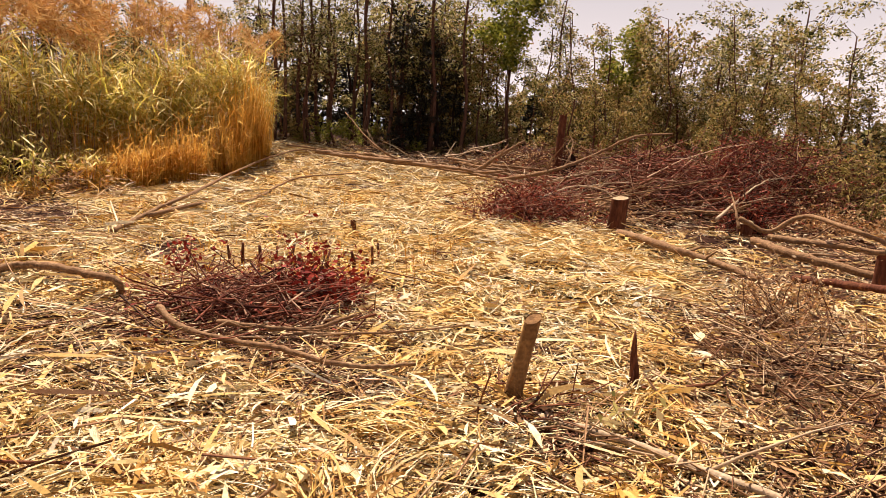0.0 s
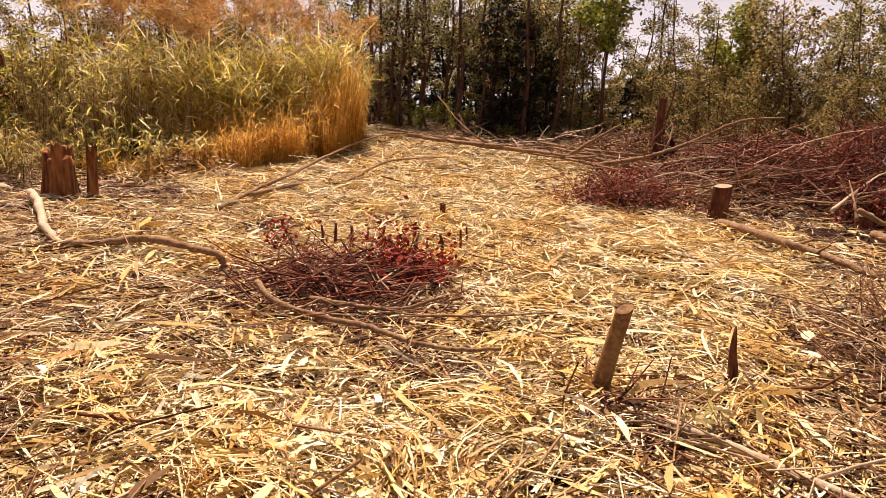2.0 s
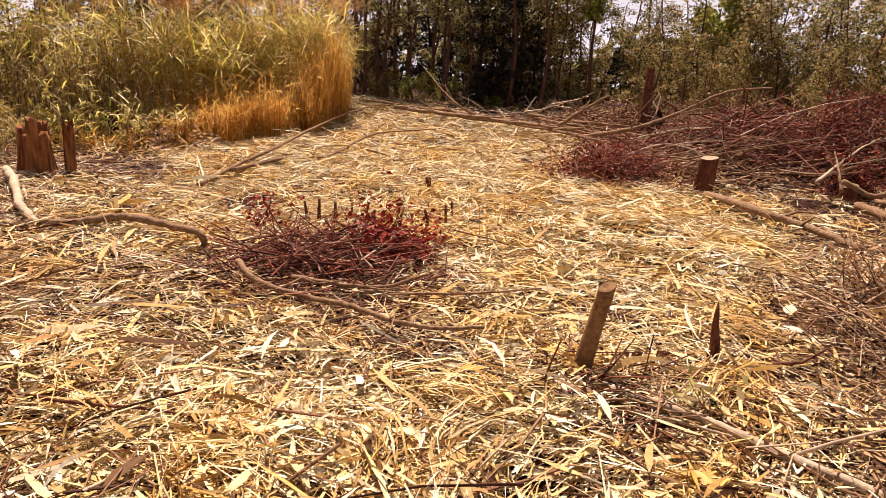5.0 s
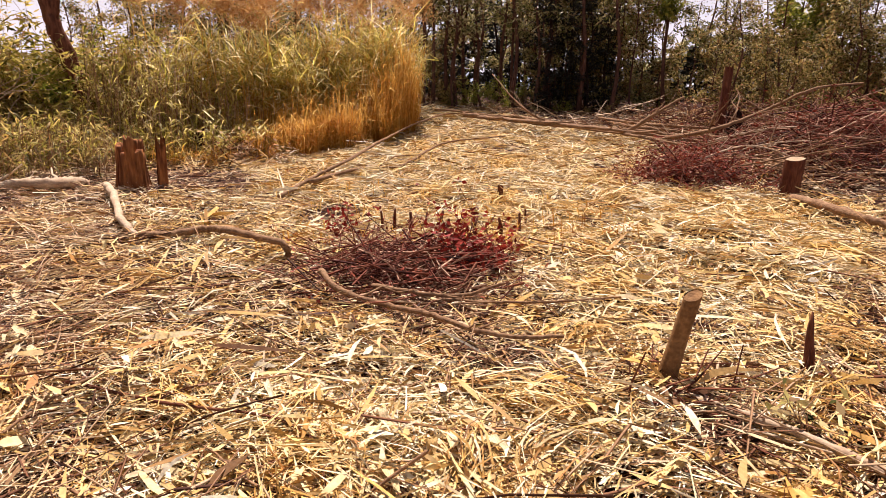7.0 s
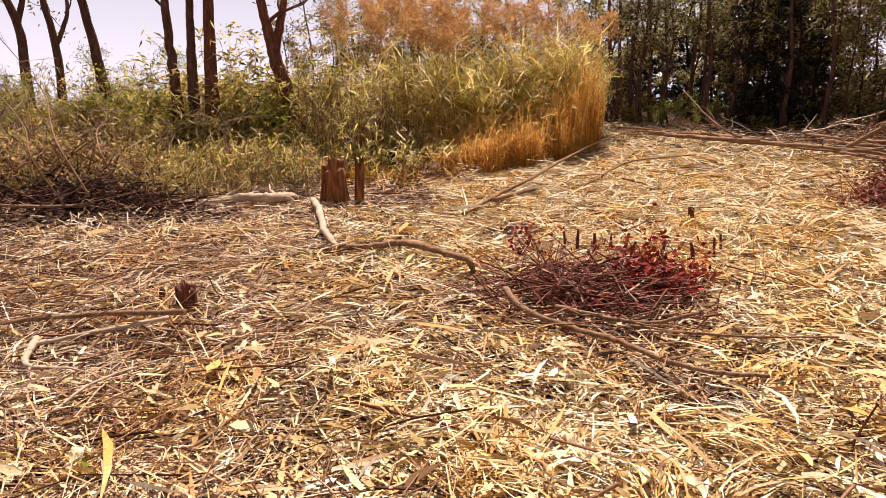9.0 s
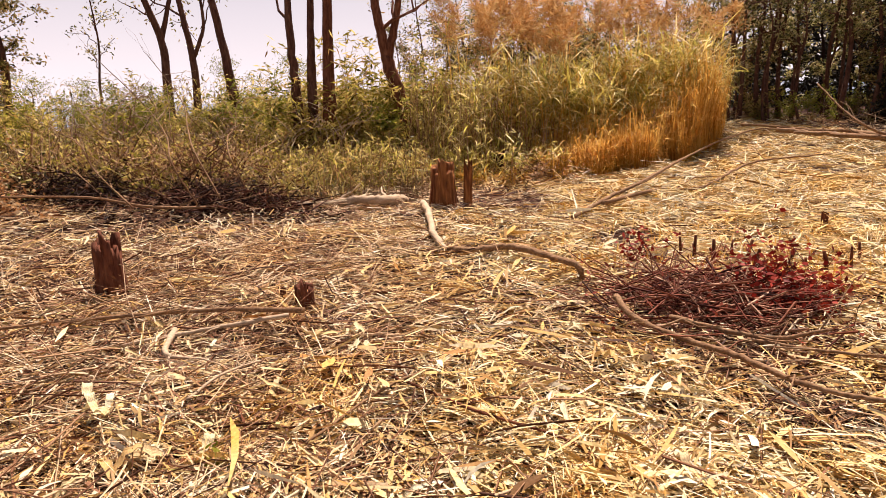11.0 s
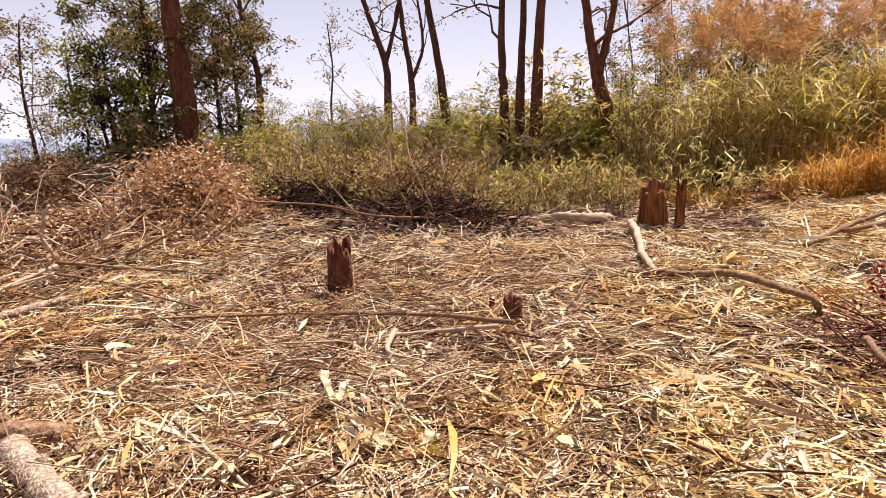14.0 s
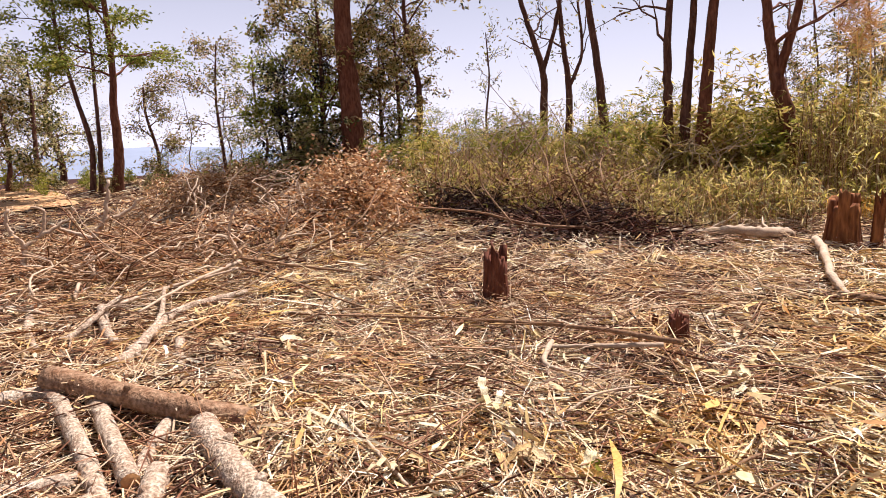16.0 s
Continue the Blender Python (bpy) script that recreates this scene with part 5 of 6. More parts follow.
reeds("low yellow-green undergrowth round the trunks", 600, lambda n: polar(n, 33, 64, lambda a: UNDER_FRONT(a) + 0.2, lambda a: UNDER_FRONT(a) + 3.0), 0.1, 0.6, 0, M_UNDER, "low_undergrowth", 8, 0.007, (0.15, 0.026), 0.1, 0.7, stalk_mat=M_TAN)
reeds("thin dry stems among the trunks", 300, lambda n: polar(n, 34, 82, lambda a: UNDER_FRONT(a) + 3.4, lambda a: UNDER_FRONT(a) + 6.5), 0.3, 1.1, 0, M_OLIVE, "dry_stems", 7, 0.006, (0.11, 0.02), 0.3, 0.5, stalk_mat=M_PURPLE)
reeds("rough brown grass at the edge of the trees", 900, lambda n: polar(n, 40, 82, lambda a: UNDER_FRONT(a) - 0.8, lambda a: UNDER_FRONT(a) + 1.5), 0.1, 0.55, 0, M_OLIVE, "rough_grass", 4, 0.006, (0.25, 0.014), 0.1, 0.5, stalk_mat=M_TAN)
reeds("low dry stubble standing in the straw", 420, lambda n: polar(n, -18, 30, lambda a: 0 * a + 5.4, lambda a: 0 * a + 11), 0.05, 0.2, 0, M_STALK, "stubble", 1, 0.009, (0.1, 0.01), 0.3)
reeds("brown weeds below the thin trees", 950, lambda n: polar(n, -42, -14, lambda a: np.interp(a, [-42, -30, -20, -14], [12.5, 13.5, 16, 19]), lambda a: np.interp(a, [-42, -30, -20, -14], [19, 20, 22, 24])), 0.4, 1.5, 0, M_OLIVE, "weeds", 8, 0.004, (0.2, 0.024), 0.1, stalk_mat=M_PURPLE)


# ---- trees ----
def limb_line(start, way, L, droop=0.0, n=6, bend=0.06):
    t = np.linspace(0, 1, n)[:, None]
    p = np.asarray(start) + np.asarray(way) * L * t + np.array([0, 0, 1.0]) * (-droop * L * t * t)
    return spline(crook(p, bend * L * 0.6), n) if n < 6 else crook(p, bend * L * 0.5)


def tree(name, label, group, x, y, trunk, r, mat, limbs=6, limb_from=0.4, limb_len=1.6, leaves=2000, leaf=(0.10, 0.045), leaf_mat=None, spread=0.45, sub=3, r_top=0.35, stay=False, forks=()):
    """A tapered trunk through given points (relative to the foot), limbs with twigs, and leaves in clumps at their ends."""
    leaf_mat = leaf_mat or M_LEAF
    z = 0 if stay else gz(x, y) - 0.08
    base = empty(name, x, y, z, label, "tree", group)
    n = (3 if stay else 6) * len(trunk)
    line = crook(spline(trunk, n), r * 0.05)
    rad = r * np.linspace(1, r_top, n)
    rad[:3] *= np.array([1.35, 1.15, 1.05])
    put("trunk", Soup().tube(line, rad, 8 if stay else 12, 0.06).mesh("trunk", mat, True), base)
    clump = []
    for pts, fr in forks:
        fl = crook(spline(pts, 12), fr * 0.06)
        put("limb", Soup().tube(fl, np.linspace(fr, fr * 0.5, 12), 10, 0.06).mesh("limb", mat, True), base, "second stem of the fork")
        for q in range(3):
            tw = limb_line(fl[6 + 2 * q], RNG.normal(0, 0.5, 3) + np.array([0, 0, 0.7]), limb_len * 0.6, 0.1, 5)
            put("twig", Soup().tube(tw, np.linspace(fr * 0.35, 0.006, 5), 5, cap=False).mesh("twig", mat, True), base)
            clump.append(tw[-1])
    for k in range(limbs):
        i = min(n - 1, int(n * (limb_from + (1 - limb_from) * (k + RNG.random()) / limbs)))
        a = RNG.uniform(0, 6.28)
        e = RNG.uniform(0.2, 1.0)
        way = np.array([math.cos(a) * math.cos(e), math.sin(a) * math.cos(e), math.sin(e)])
        L = limb_len * RNG.uniform(0.6, 1.2)
        p = limb_line(line[i], way, L, 0.1)
        s = Soup().tube(p, np.linspace(rad[i] * 0.45, 0.008, 6), 4 if stay else 5, cap=False)
        twigs = []
        for _ in range(sub):
            j = int(RNG.integers(2, 5))
            w2 = way + RNG.normal(0, 0.6, 3)
            q = limb_line(p[j], w2, L * 0.45, 0.15, 4)
            if stay:
                s.tube(q[::3], [rad[i] * 0.2, 0.005], 3, cap=False)
            else:
                twigs.append(Soup().tube(q, np.linspace(rad[i] * 0.2, 0.005, 4), 5, cap=False).mesh("twig", mat, True))
            clump.extend((q[-1], q[2]))
        clump.append(p[-1])
        limb = put("limb", s.mesh("limb", mat, True), base)
        for me in twigs:
            put("twig", me, limb)
    if leaves and clump:
        clump = np.array(clump)
        q = clump[RNG.integers(0, len(clump), leaves)]
        q = q + RNG.normal(0, spread * 0.5, (leaves, 3)) * np.array([1, 1, 0.7])
        put("crown", Soup().leaves(q, leaf[0], leaf[1], 0.35).mesh("crown", leaf_mat), base, "clumps of small leaves")
    return base


def straight(h, lean=(0, 0), n=4, wob=0.12):
    return crook([(lean[0] * h * t, lean[1] * h * t, h * t) for t in np.linspace(0, 1, n)], wob)


# the row of bare trunks over the undergrowth
tree("tree", "dark bent tree that forks above head height", "edge trees", -8.73, 9.71, [(0, 0, 0), (0, 0, 0.8), (-0.19, -0.19, 1.8), (-0.25, -0.24, 2.1), (-0.36, -0.34, 3.0), (-0.5, -0.5, 4.6)], 0.175, M_REDTRUNK, 5, 0.7, 1.6, 160, (0.1, 0.04), M_OLIVE, 0.2, forks=[([(-0.23, -0.22, 1.95), (-0.14, -0.14, 2.4), (-0.05, -0.05, 2.95), (0.15, 0.1, 4.4)], 0.1)])
tree("tree", "thin dark trunk standing in undergrowth", "edge trees", -10.48, 8.41, [(0, 0, 0), (-0.01, 0, 1.2), (-0.03, -0.03, 2.7), (0.05, 0.05, 5.5)], 0.125, M_TRUNK, 5, 0.6, 1.5, 130, (0.1, 0.04), M_OLIVE, 0.2)
tree("tree", "slender grey-brown trunk in undergrowth", "edge trees", -10.15, 8.51, [(0, 0, 0), (0.02, 0.02, 1.5), (0.06, 0.07, 2.8), (0.15, 0.2, 5.8)], 0.12, M_TRUNK, 4, 0.7, 1.5, 130, (0.1, 0.04), M_OLIVE, 0.2)
tree("tree", "straight reddish trunk in undergrowth", "edge trees", -9.72, 8.54, [(0, 0, 0), (0.03, 0.03, 1.2), (0.07, 0.08, 2.8), (0.2, 0.2, 6.0)], 0.165, M_REDTRUNK, 4, 0.75, 1.8, 160, (0.1, 0.04), M_OLIVE, 0.2)
tree("tree", "grey trunk leaning over the undergrowth", "edge trees", -11.88, 8.08, [(0, 0, 0), (-0.09, -0.13, 1.0), (-0.2, -0.3, 2.6), (-0.5, -0.7, 5.6)], 0.135, M_TRUNK, 4, 0.7, 1.5, 130, (0.1, 0.04), M_OLIVE, 0.2)
tree("tree", "thin dark tree forking like a Y", "edge trees", -13.5, 7.33, [(0, 0, 0), (0, 0, 1.2), (-0.01, -0.01, 2.1), (-0.22, -0.4, 3.5), (-0.4, -0.8, 5.2)], 0.11, M_TRUNK, 4, 0.45, 1.4, 160, (0.1, 0.04), M_OLIVE, 0.2, forks=[([(-0.01, -0.01, 2.05), (0.06, 0.1, 2.5), (0.16, 0.28, 3.25), (0.25, 0.4, 4.6)], 0.06)])
tree("tree", "thin crooked tree with a few leaves", "edge trees", -13.27, 7.84, [(0, 0, 0), (0.02, 0.02, 1.6), (-0.06, -0.1, 2.8), (-0.12, -0.2, 4.6)], 0.095, M_TRUNK, 5, 0.5, 1.1, 420, (0.1, 0.045), M_LEAF, 0.35, forks=[([(0.02, 0.02, 1.7), (0.12, 0.18, 2.1), (0.17, 0.28, 2.55), (0.1, 0.2, 3.6)], 0.05)])
tree("tree", "big reddish trunk with a wide leafy crown", "edge trees", -14.37, 2.98, [(0, 0, 0), (0, -0.04, 1.5), (-0.01, -0.09, 2.7), (-0.02, -0.1, 4.5), (0, 0, 8)], 0.275, M_REDTRUNK, 10, 0.66, 2.4, 3600, (0.17, 0.08), M_LEAF, 0.7, r_top=0.5)
tree("tree", "leafy young tree behind the big trunk", "leafy trees", -15.8, 1.7, straight(2.6), 0.07, M_TRUNK, 14, 0.1, 0.9, 4200, (0.109, 0.051), M_BRIGHT, 0.26)
tree("tree", "dense dark green tree by the big trunk", "leafy trees", -16.0, 3.2, straight(5.0), 0.1, M_TRUNK, 16, 0.1, 1.4, 7310, (0.109, 0.051), M_LEAF, 0.26)
dense = tree("tree", "dense leafy tree beside the big trunk", "leafy trees", -15.5, 2.5, straight(4.2), 0.08, M_TRUNK, 15, 0.2, 1.3, 5100, (0.109, 0.051), M_OLIVE, 0.26)
copy_thing(dense, pose(-16.4, 4.2, gz(-16.4, 4.2) - 0.08, 0, 0, 130) @ Matrix.Scale(0.8, 4))
copy_thing(dense, pose(-15.3, 4.3, gz(-15.3, 4.3) - 0.08, 0, 0, 250) @ Matrix.Scale(0.8, 4))
tree("tree", "leafy tree with yellowing crown", "leafy trees", -15.2, 4.7, straight(5.4), 0.09, M_TRUNK, 12, 0.3, 1.5, 3910, (0.109, 0.051), M_OLIVE, 0.26)
tree("tree", "thin sapling with feathery leaf tufts", "saplings", -17.3, 7.6, straight(3.4), 0.04, M_TRUNK, 8, 0.3, 0.7, 420, (0.1, 0.04), M_LEAF, 0.25)
tree("tree", "small leaning sapling with orange leaf tips", "saplings", -18.0, 0.3, straight(3.5), 0.05, M_TRUNK, 10, 0.25, 0.7, 2210, (0.088, 0.041), M_OLIVE, 0.32)
tree("tree", "slim green sapling at the slope edge", "saplings", -18.5, 1.2, straight(3.2), 0.05, M_TRUNK, 10, 0.15, 0.7, 2380, (0.088, 0.041), M_LEAF, 0.32)
tree("tree", "reddish slim tree with a high green crown", "leafy trees", -16.48, -2.21, [(0, 0, 0), (-0.02, 0.15, 1.0), (-0.02, 0.15, 1.9), (-0.03, 0.22, 3.1), (0, 0.2, 5.5)], 0.13, M_REDTRUNK, 12, 0.66, 1.3, 7140, (0.095, 0.044), M_BRIGHT, 0.26)
tree("tree", "thin pale tree bending at the dirt track", "leafy trees", -16.94, -2.77, [(0, 0, 0), (0, 0.1, 1.2), (0.02, -0.1, 2.4), (0.05, -0.3, 3.7), (0.1, -0.3, 5.0)], 0.07, M_TRUNK, 9, 0.62, 0.8, 2040, (0.095, 0.041), M_BRIGHT, 0.26)
tree("tree", "thin upright tree beside the dirt track", "leafy trees", -17.0, -2.6, [(0, 0, 0), (0, 0.1, 1.3), (-0.02, 0.15, 3.0), (-0.05, 0.2, 5.0)], 0.06, M_TRUNK, 9, 0.66, 0.8, 2040, (0.095, 0.041), M_BRIGHT, 0.26)
tree("tree", "bushy small tree near the dirt track", "leafy trees", -19.0, -1.6, straight(2.6), 0.06, M_TRUNK, 9, 0.15, 0.8, 3740, (0.075, 0.034), M_OLIVE, 0.26)
tree("tree", "dark green round tree past the dirt track", "leafy trees", -23.5, -4.6, straight(3.8), 0.12, M_TRUNK, 12, 0.25, 1.4, 6800, (0.082, 0.037), M_LEAF, 0.55)
tree("tree", "tall tree over the dirt track", "leafy trees", -20.0, -5.9, straight(7.5), 0.12, M_TRUNK, 10, 0.6, 1.4, 1530, (0.109, 0.051), M_LEAF, 0.55)
tree("tree", "tall leafy tree beyond the logs", "leafy trees", -21.0, -7.2, straight(8.5), 0.15, M_TRUNK, 12, 0.3, 1.9, 6800, (0.082, 0.037), M_LEAF, 0.6)

tree("tree", "round dark green small tree by the dirt track", "leafy trees", -19.0, -4.2, straight(3.1), 0.08, M_TRUNK, 12, 0.15, 1.0, 5100, (0.095, 0.044), M_LEAF, 0.26)
tree("tree", "low leafy tree at the edge of the dirt track", "leafy trees", -19.4, -5.1, straight(2.8), 0.07, M_TRUNK, 11, 0.15, 1.0, 4080, (0.095, 0.044), M_OLIVE, 0.26)

# repeats for the wood: a few kinds, turned and scaled
KINDS = [
    tree("tree", "slim dark forest tree with thin foliage", "forest trees", 0, 0, straight(7.5, (0.02, 0.01), 5), 0.075, M_TRUNK, 14, 0.1, 1.2, 1800, (0.19, 0.09), M_LEAF, 0.32, stay=True),
    tree("tree", "slim forest tree with olive foliage", "forest trees", 0, 0, straight(6.8, (-0.03, 0.0), 5), 0.065, M_TRUNK, 14, 0.12, 1.2, 1800, (0.18, 0.086), M_OLIVE, 0.32, stay=True),
    tree("tree", "bare-stemmed forest tree with a high crown", "forest trees", 0, 0, straight(8.2, (0.03, 0.02), 5), 0.085, M_TRUNK, 12, 0.4, 1.5, 1700, (0.19, 0.09), M_LEAF, 0.32, stay=True),
    tree("tree", "bushy forest tree with mottled leaves", "forest trees", 0, 0, straight(5.4, (0, 0.03), 4), 0.06, M_TRUNK, 16, 0.08, 1.3, 2000, (0.18, 0.088), M_OLIVE, 0.36, stay=True),
]
thin = tree("tree", "thin tall sapling with sparse leaves", "forest saplings", 0, 0, straight(6.0, (0.08, 0.0), 5, 0.2), 0.04, M_TRUNK, 11, 0.3, 0.9, 900, (0.11, 0.045), M_LEAF, 0.35, stay=True)
young = tree("tree", "young tree with yellow-green leaves", "young trees", 0, 0, straight(3.0, (0, 0), 4), 0.04, M_TRUNK, 12, 0.1, 0.8, 1500, (0.11, 0.05), M_BRIGHT, 0.4, stay=True)
pole = tree("tree", "slender bare pole tree in front of the wood", "pole trees", 0, 0, straight(8.0, (0.01, 0.0), 5, 0.1), 0.075, M_TRUNK, 8, 0.35, 0.9, 500, (0.15, 0.07), M_LEAF, 0.4, stay=True)
used = set()
SIZES = {}  # the usual size of each kind here, against its model


def plant(kind, x, y, s=1.0, turn=None):
    turn = RNG.uniform(0, 360) if turn is None else turn
    s *= SIZES[kind.name]
    m = pose(x, y, gz(x, y) - 0.08, 0, 0, turn)
    if kind.name not in used:
        used.add(kind.name)
        kind.matrix_basis = m @ Matrix.Scale(s, 4)
        return kind
    return copy_thing(kind, m @ Matrix.Scale(s / kind.scale[0], 4))


def wood(n, a0, a1, r0, r1, kinds, s0, s1):
    for i in range(n):
        a = radians(a0 + (a1 - a0) * (i + RNG.random()) / n)
        r = RNG.uniform(r0, r1)
        plant(kinds[int(RNG.integers(0, len(kinds)))], -r * math.sin(a), r * math.cos(a), RNG.uniform(s0, s1))


SIZES.update({k.name: 0.82 for k in KINDS})
SIZES.update({thin.name: 0.9, young.name: 0.5, pole.name: 0.95})
wood(9, -6, 5, 22.5, 24.5, KINDS, 0.7, 0.95)
# near-black trees: the gloom between trunks is in their colour
gloom = tree("tree", "dense tree with shade painted into its near-black leaves", "dark trees", 0, 0, straight(7.0, (0.01, 0.0), 5), 0.13, M_CHAR_SHADE, 18, 0.05, 1.1, 1700, (0.22, 0.11), M_DARK, 0.36, stay=True)
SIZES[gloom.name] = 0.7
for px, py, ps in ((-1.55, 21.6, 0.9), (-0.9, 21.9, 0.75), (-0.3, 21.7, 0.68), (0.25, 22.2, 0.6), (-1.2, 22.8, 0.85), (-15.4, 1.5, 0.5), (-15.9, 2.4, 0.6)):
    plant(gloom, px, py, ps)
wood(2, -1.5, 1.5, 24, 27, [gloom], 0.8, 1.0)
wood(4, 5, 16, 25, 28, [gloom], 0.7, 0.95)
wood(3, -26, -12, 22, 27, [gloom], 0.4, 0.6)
fresh = tree("tree", "round bright green tree over the wood", "young trees", 0, 0, straight(5.6, (0, 0), 4), 0.07, M_TRUNK, 14, 0.55, 1.1, 3000, (0.2, 0.1), M_BRIGHT, 0.4, stay=True)
SIZES[fresh.name] = 0.92
for px, py, ps in ((2.1, 21.6, 1.0), (5.6, 21.0, 0.75)):
    plant(fresh, px, py, ps)
for px, py, ps in ((5.9, 18.6, 0.82), (6.8, 19.2, 0.86), (7.6, 18.4, 0.8), (8.6, 18.9, 0.78), (6.3, 20.5, 0.92)):
    plant(KINDS[3], px, py, ps)
for px, py, ps, pk in ((7.4, 17.2, 0.66, 0), (8.2, 16.5, 0.62, 2), (9.0, 16.6, 0.68, 1), (9.5, 15.7, 0.6, 2), (10.2, 16.4, 0.55, 0), (8.7, 18.0, 0.75, 1)):
    plant(KINDS[pk], px, py, ps)
wood(12, -2, 17, 20.8, 23.5, [pole, thin], 0.75, 1.1)
wood(4, 0, 6, 22.5, 25, KINDS, 0.8, 1.0)
wood(5, 6, 13.5, 22.5, 25.5, [KINDS[0], KINDS[1], KINDS[2]], 0.68, 0.92)
wood(3, 13, 17, 22.5, 25, KINDS, 0.6, 0.85)
wood(9, -2, 17, 21.5, 23.5, [pole], 0.8, 1.1)
wood(13, 16.5, 34, 17, 21, KINDS, 0.42, 0.62)
wood(4, 30, 40, 18.5, 23, KINDS, 0.5, 0.66)
wood(13, 24, 43, 15.8, 18.5, [KINDS[1], KINDS[3], KINDS[0]], 0.42, 0.56)
wood(5, 17, 42, 18, 23, [thin, thin, pole], 0.7, 0.95)
wood(3, -13, -7, 21, 23, [KINDS[0], KINDS[1]], 0.58, 0.7)
wood(4, -23, -13, 20.5, 23, [KINDS[0], KINDS[1]], 0.5, 0.6)
wood(3, 12, 18.5, 21, 24, KINDS, 0.52, 0.72)
wood(4, -24, -13, 19, 22, [KINDS[3], KINDS[1]], 0.45, 0.58)
wood(2, -12.5, -8, 20, 22, [KINDS[3]], 0.45, 0.55)
wood(3, -12, -1, 22, 27, [KINDS[1], KINDS[3], KINDS[0]], 0.5, 0.64)
wood(6, -14, -2, 20.5, 23, [pole], 0.45, 0.75)
wood(6, -24, -11, 19.5, 26, [KINDS[1], KINDS[3], KINDS[0]], 0.42, 0.64)
wood(6, -30, -20, 18, 25, [thin, KINDS[2], thin], 0.6, 0.85)
wood(6, -38, -19, 19, 25, [KINDS[3], KINDS[1]], 0.36, 0.55)
wood(5, -38, -10, 15.5, 19.5, [thin], 0.65, 0.9)
wood(10, -24, -9, 17.5, 20, [KINDS[3], young], 0.4, 0.6)
wood(3, 44, 72, 17, 22, [young], 0.75, 1.0)
for px, py, ps in ((-12.2, 8.2, 0.62), (-11.6, 7.1, 0.5), (-14.6, 6.2, 0.72), (-13.8, 9.9, 0.75)):
    plant(young, px, py, ps)
wood(4, 44, 70, 14, 18, [young], 0.45, 0.65)
wood(5, 92, 112, 24, 32, [young, thin], 0.5, 0.75)
wood(4, 87, 95, 16.5, 19.5, [young], 0.4, 0.75)
wood(12, 55, 77, 12.4, 15, [young], 0.32, 0.62)
wood(3, 86, 94, 17, 20, [thin], 0.45, 0.6)


# ---- shrubs ----
def shrub(label, leaf_mat, n, leaves, h, leaf=(0.125, 0.056)):
    """Several crooked stems from one foot, with small leaves along their upper parts."""
    base = empty("shrub", 0, 0, 0, label, "shrub", "shrubs")
    pts = []
    for _ in range(n):
        a, e = RNG.uniform(0, 6.28), RNG.uniform(0.75, 1.45)
        way = np.array([math.cos(a) * math.cos(e), math.sin(a) * math.cos(e), math.sin(e)])
        p = limb_line((0, 0, -0.05), way, h * RNG.uniform(0.6, 1.1), 0.15, 7, 0.05)
        s = Soup().tube(p[::2], np.linspace(0.012, 0.004, 4), 3, cap=False)
        for k in range(2):
            j = int(RNG.integers(2, 6))
            q = limb_line(p[j], way + RNG.normal(0, 0.6, 3), h * 0.35, 0.1, 4)
            s.tube(q, np.linspace(0.006, 0.003, 4), 3, cap=False)
            pts.extend(q[1:])
        pts.extend(p[3:])
        put("stem", s.mesh("stem", M_TWIG, True), base)
    pts = np.array(pts)
    q = pts[RNG.integers(0, len(pts), leaves)] + RNG.normal(0, 0.07, (leaves, 3))
    q[:, 2] = np.maximum(q[:, 2], 0.05)
    put("crown", Soup().leaves(q, *leaf, 0.2).mesh("crown", leaf_mat), base, "clumps of small leaves")
    return base


SHRUBS = [shrub("olive shrub in the undergrowth", M_OLIVE, 6, 720, 1.5), shrub("yellow-green shrub in the undergrowth", M_BRIGHT, 6, 720, 1.4),
          shrub("half-bare brown shrub in the undergrowth", M_RUST, 7, 260, 1.5), shrub("green shrub in the undergrowth", M_LEAF, 6, 800, 1.6)]
bushy = shrub("dense yellow-olive bush between the trunks", M_UNDER, 12, 1700, 1.7, (0.17, 0.034))
verdant = shrub("dense green bush among the edge trees", M_BRIGHT, 10, 1500, 1.7, (0.14, 0.045))
SIZES.update({k.name: 0.4 for k in SHRUBS})
SIZES.update({bushy.name: 0.8, verdant.name: 0.8})
wood(9, 38, 57, 12.6, 15, [bushy], 0.6, 0.95)
wood(5, 60, 67, 12.6, 14.5, [bushy], 0.5, 0.85)
for pa, pr, ps, pk in ((64.8, 13.5, 0.95, verdant), (63.9, 14.2, 0.9, bushy), (53.9, 13.8, 1.1, verdant), (53.2, 14.5, 1.0, bushy), (72.2, 13.2, 0.9, bushy), (73.0, 14.0, 0.95, verdant), (46.5, 14.0, 1.1, bushy), (42.0, 13.6, 1.3, verdant), (40.5, 14.2, 1.5, bushy), (38.0, 14.0, 1.5, bushy), (44.3, 13.4, 1.4, bushy), (47.0, 13.8, 1.45, bushy), (49.5, 13.6, 1.35, bushy)):
    plant(pk, -pr * math.sin(radians(pa)), pr * math.cos(radians(pa)), ps)
wood(8, 27, 44, 14, 16, [SHRUBS[2], SHRUBS[2], SHRUBS[0]], 1.2, 1.6)
wood(7, 29, 40, 12.6, 14, [SHRUBS[0], SHRUBS[1]], 0.6, 1.0)
wood(10, 46, 64, 10.4, 11.6, [SHRUBS[0], SHRUBS[2], SHRUBS[1]], 0.15, 0.32)
wood(22, 60, 80, 10.8, 13.2, [SHRUBS[0], SHRUBS[2], SHRUBS[2]], 0.5, 0.9)
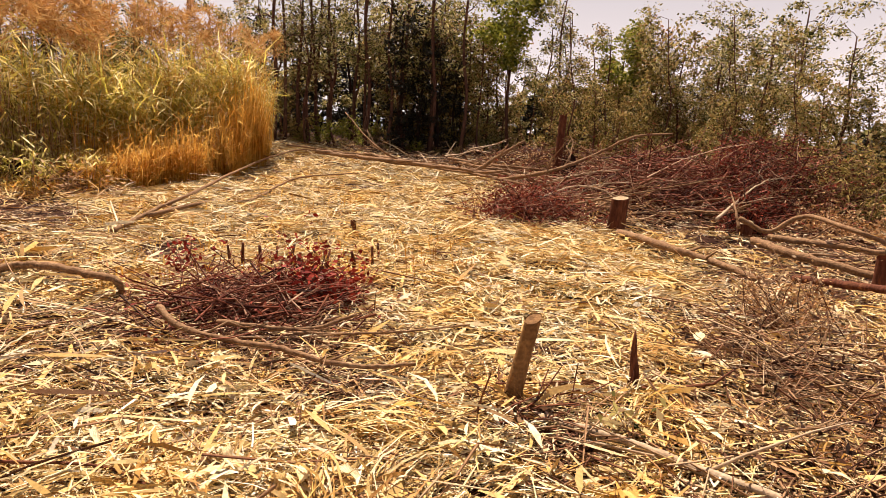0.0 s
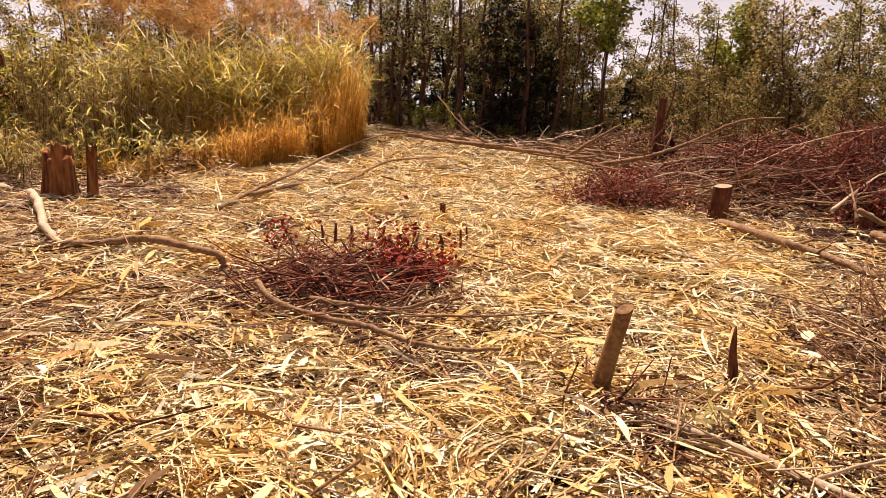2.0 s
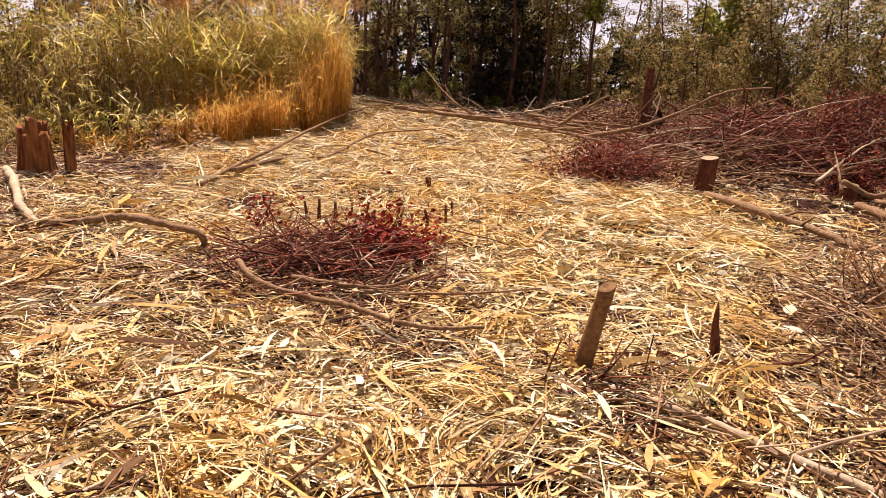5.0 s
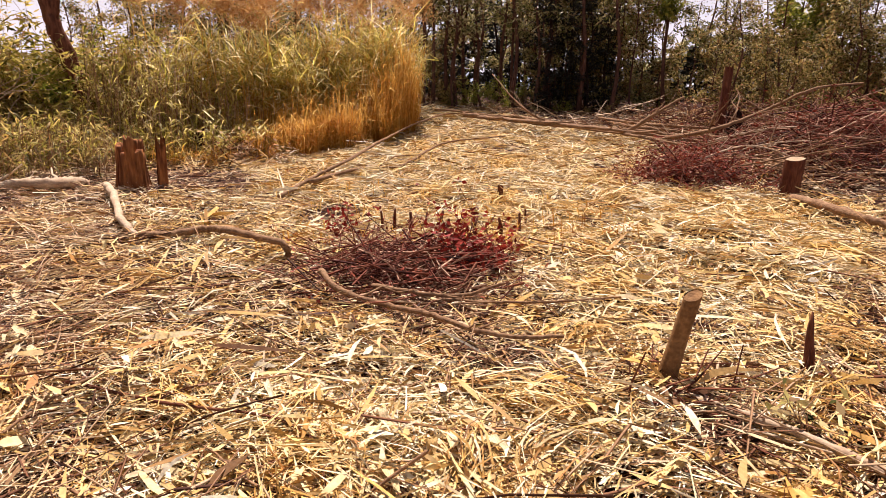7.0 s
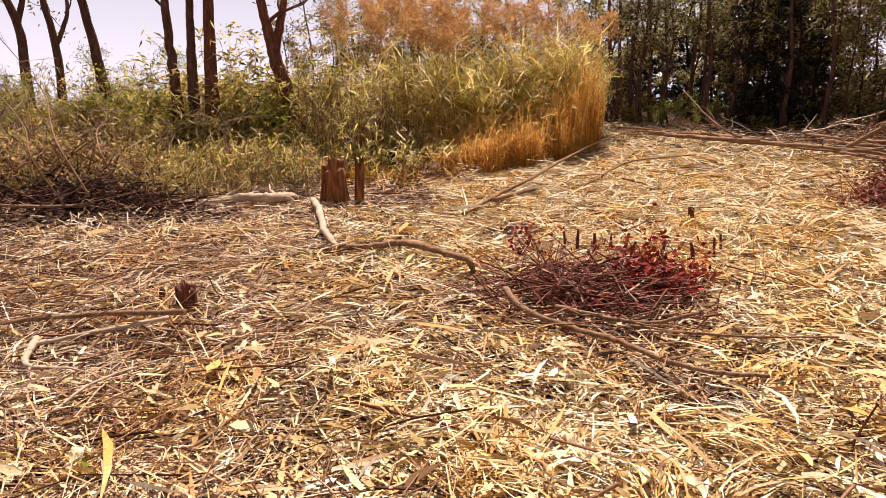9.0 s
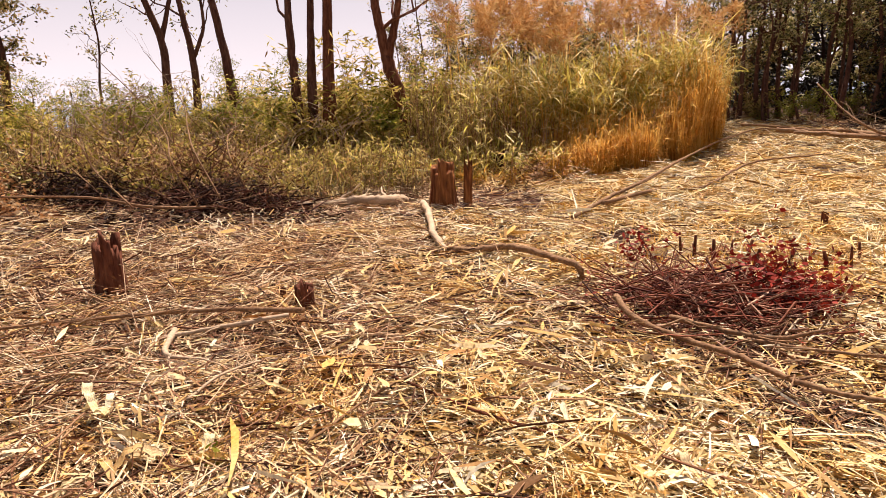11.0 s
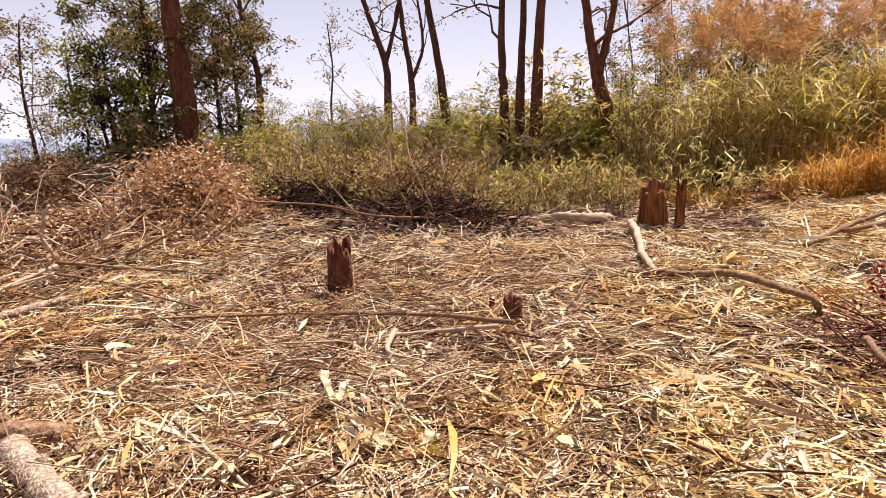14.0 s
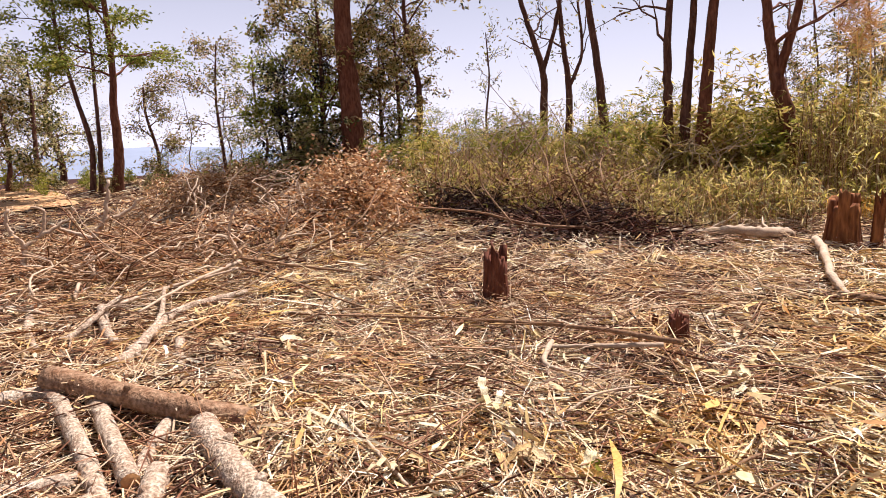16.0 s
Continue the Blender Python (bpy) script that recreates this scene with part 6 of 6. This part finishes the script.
wood(8, 38, 76, 13.3, 16.5, [SHRUBS[1], SHRUBS[0]], 0.55, 1.0)
wood(9, 36, 82, 13.4, 15.5, SHRUBS, 0.75, 1.1)
wood(5, 38, 84, 15.5, 20, SHRUBS, 0.8, 1.2)
wood(5, 70, 100, 15, 20, SHRUBS, 0.6, 1.0)
for px, py, ps in ((-15.2, 1.6, 1.7), (-15.6, 0.9, 0.9), (-14.9, 2.0, 1.4), (-15.4, 3.9, 1.6), (-15.0, 5.0, 1.2), (-16.8, 0.0, 0.7), (-17.4, 0.9, 0.8)):
    plant(SHRUBS[3] if ps > 1.55 else SHRUBS[0], px, py, ps)
wood(7, 83, 96, 14.5, 16.5, [SHRUBS[3], SHRUBS[0]], 0.5, 0.8)
wood(5, 79, 88, 15.8, 18.5, [SHRUBS[3], SHRUBS[1], SHRUBS[0]], 0.6, 1.0)
wood(9, 93, 105, 16.5, 20, [SHRUBS[1], SHRUBS[0], SHRUBS[3]], 0.8, 1.5)
wood(10, 84, 112, 19, 26, [SHRUBS[3], SHRUBS[0], SHRUBS[1]], 1.0, 1.8)
wood(12, -38, -14, 13.5, 18, SHRUBS, 0.7, 1.3)
wood(7, -34, -23, 16, 19, [KINDS[3]], 0.46, 0.6)
wood(6, -38, -30, 11.5, 14, [SHRUBS[2], SHRUBS[3]], 0.9, 1.4)
wood(10, -8, 16, 20.5, 22.5, SHRUBS, 0.5, 0.9)
wood(11, -7, 5, 22, 24, [SHRUBS[3], SHRUBS[0], SHRUBS[3]], 1.3, 2.3)
wood(8, 5, 14, 21.8, 24, [SHRUBS[1], SHRUBS[0]], 1.0, 1.9)
wood(8, -30, -18, 15, 18, [SHRUBS[3], SHRUBS[0]], 0.9, 1.4)


# ---- far woods: one belt behind the trees ----
def far_woods(name, label, mat, n, r0, r1, low, high):
    s = Soup()
    a = np.radians(RNG.uniform(-60, 33, n))
    r = RNG.uniform(r0, r1, n)
    x, y = -r * np.sin(a), r * np.cos(a)
    top = 3.6 + 3.2 * ((a > -0.04) & (a < 0.12)) + 1.2 * ((a > 0.12) & (a < 0.27)) - 1.0 * (a > 0.27) + 1.0 * np.sin(a * 17) + 0.8 * np.sin(a * 41 + 1)
    top = top * np.where(a < -0.3, 0.55, 1.0)
    z = terrain(x, y) + (low + (high - low) * RNG.random(n) ** 1.2) * top
    s.leaves(np.stack([x, y, z], -1), 0.45, 0.25, 0.3)
    put(name, s.mesh(name, mat), None, label, "woods", "", "stuff")


far_woods("far_woods", "dark mass of woodland behind the clearing", M_LEAF, 12000, 34, 42, 0.45, 1.0)
# second belt, its leaves coloured as the shade behind the trunks
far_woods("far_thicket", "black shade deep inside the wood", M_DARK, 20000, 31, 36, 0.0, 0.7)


# ---- single dry blades on the straw ----
def dry_leaves(n):
    x, y, r, a = scatter(n, 1.9, 6.5, 1.6, -36, 106)
    for i in range(n):
        ob = new("leaf", LEAF_MESHES[int(RNG.integers(0, 5))])
        ob.parent = ground
        ob.matrix_basis = pose(x[i], y[i], gz(x[i], y[i]) + RNG.uniform(0.03, 0.07), RNG.normal(0, 18), RNG.normal(0, 12), RNG.uniform(0, 360)) @ Matrix.Scale(RNG.uniform(0.6, 1.15), 4)


dry_leaves(270)
for cx, cy, n in ((-0.55, 2.25, 9), (-2.5, 1.15, 7), (-3.25, 1.0, 5), (-2.8, 2.55, 5), (-1.6, 3.4, 4)):
    for _ in range(n):
        lx, ly = cx + RNG.normal(0, 0.16), cy + RNG.normal(0, 0.16)
        ob = new("leaf", LEAF_MESHES[int(RNG.choice((1, 3, 4)))])
        ob.parent = ground
        ob.matrix_basis = pose(lx, ly, gz(lx, ly) + RNG.uniform(0.06, 0.1), RNG.normal(0, 15), RNG.normal(0, 10), RNG.uniform(0, 360)) @ Matrix.Diagonal((0.9, 1.5, 1, 1))

# small live plants in the straw
sprig = shrub("small dark green plant beside a pale log", M_LEAF, 4, 26, 0.3)
sprig.matrix_basis = pose(1.06, 2.86, gz(1.06, 2.86) + 0.02) @ Matrix.Scale(0.6, 4)
sprout = shrub("small yellow-green sprout in the straw", M_BRIGHT, 4, 40, 0.2)
sprout.matrix_basis = pose(-2.27, 1.28, gz(-2.27, 1.28) + 0.02) @ Matrix.Scale(0.55, 4)
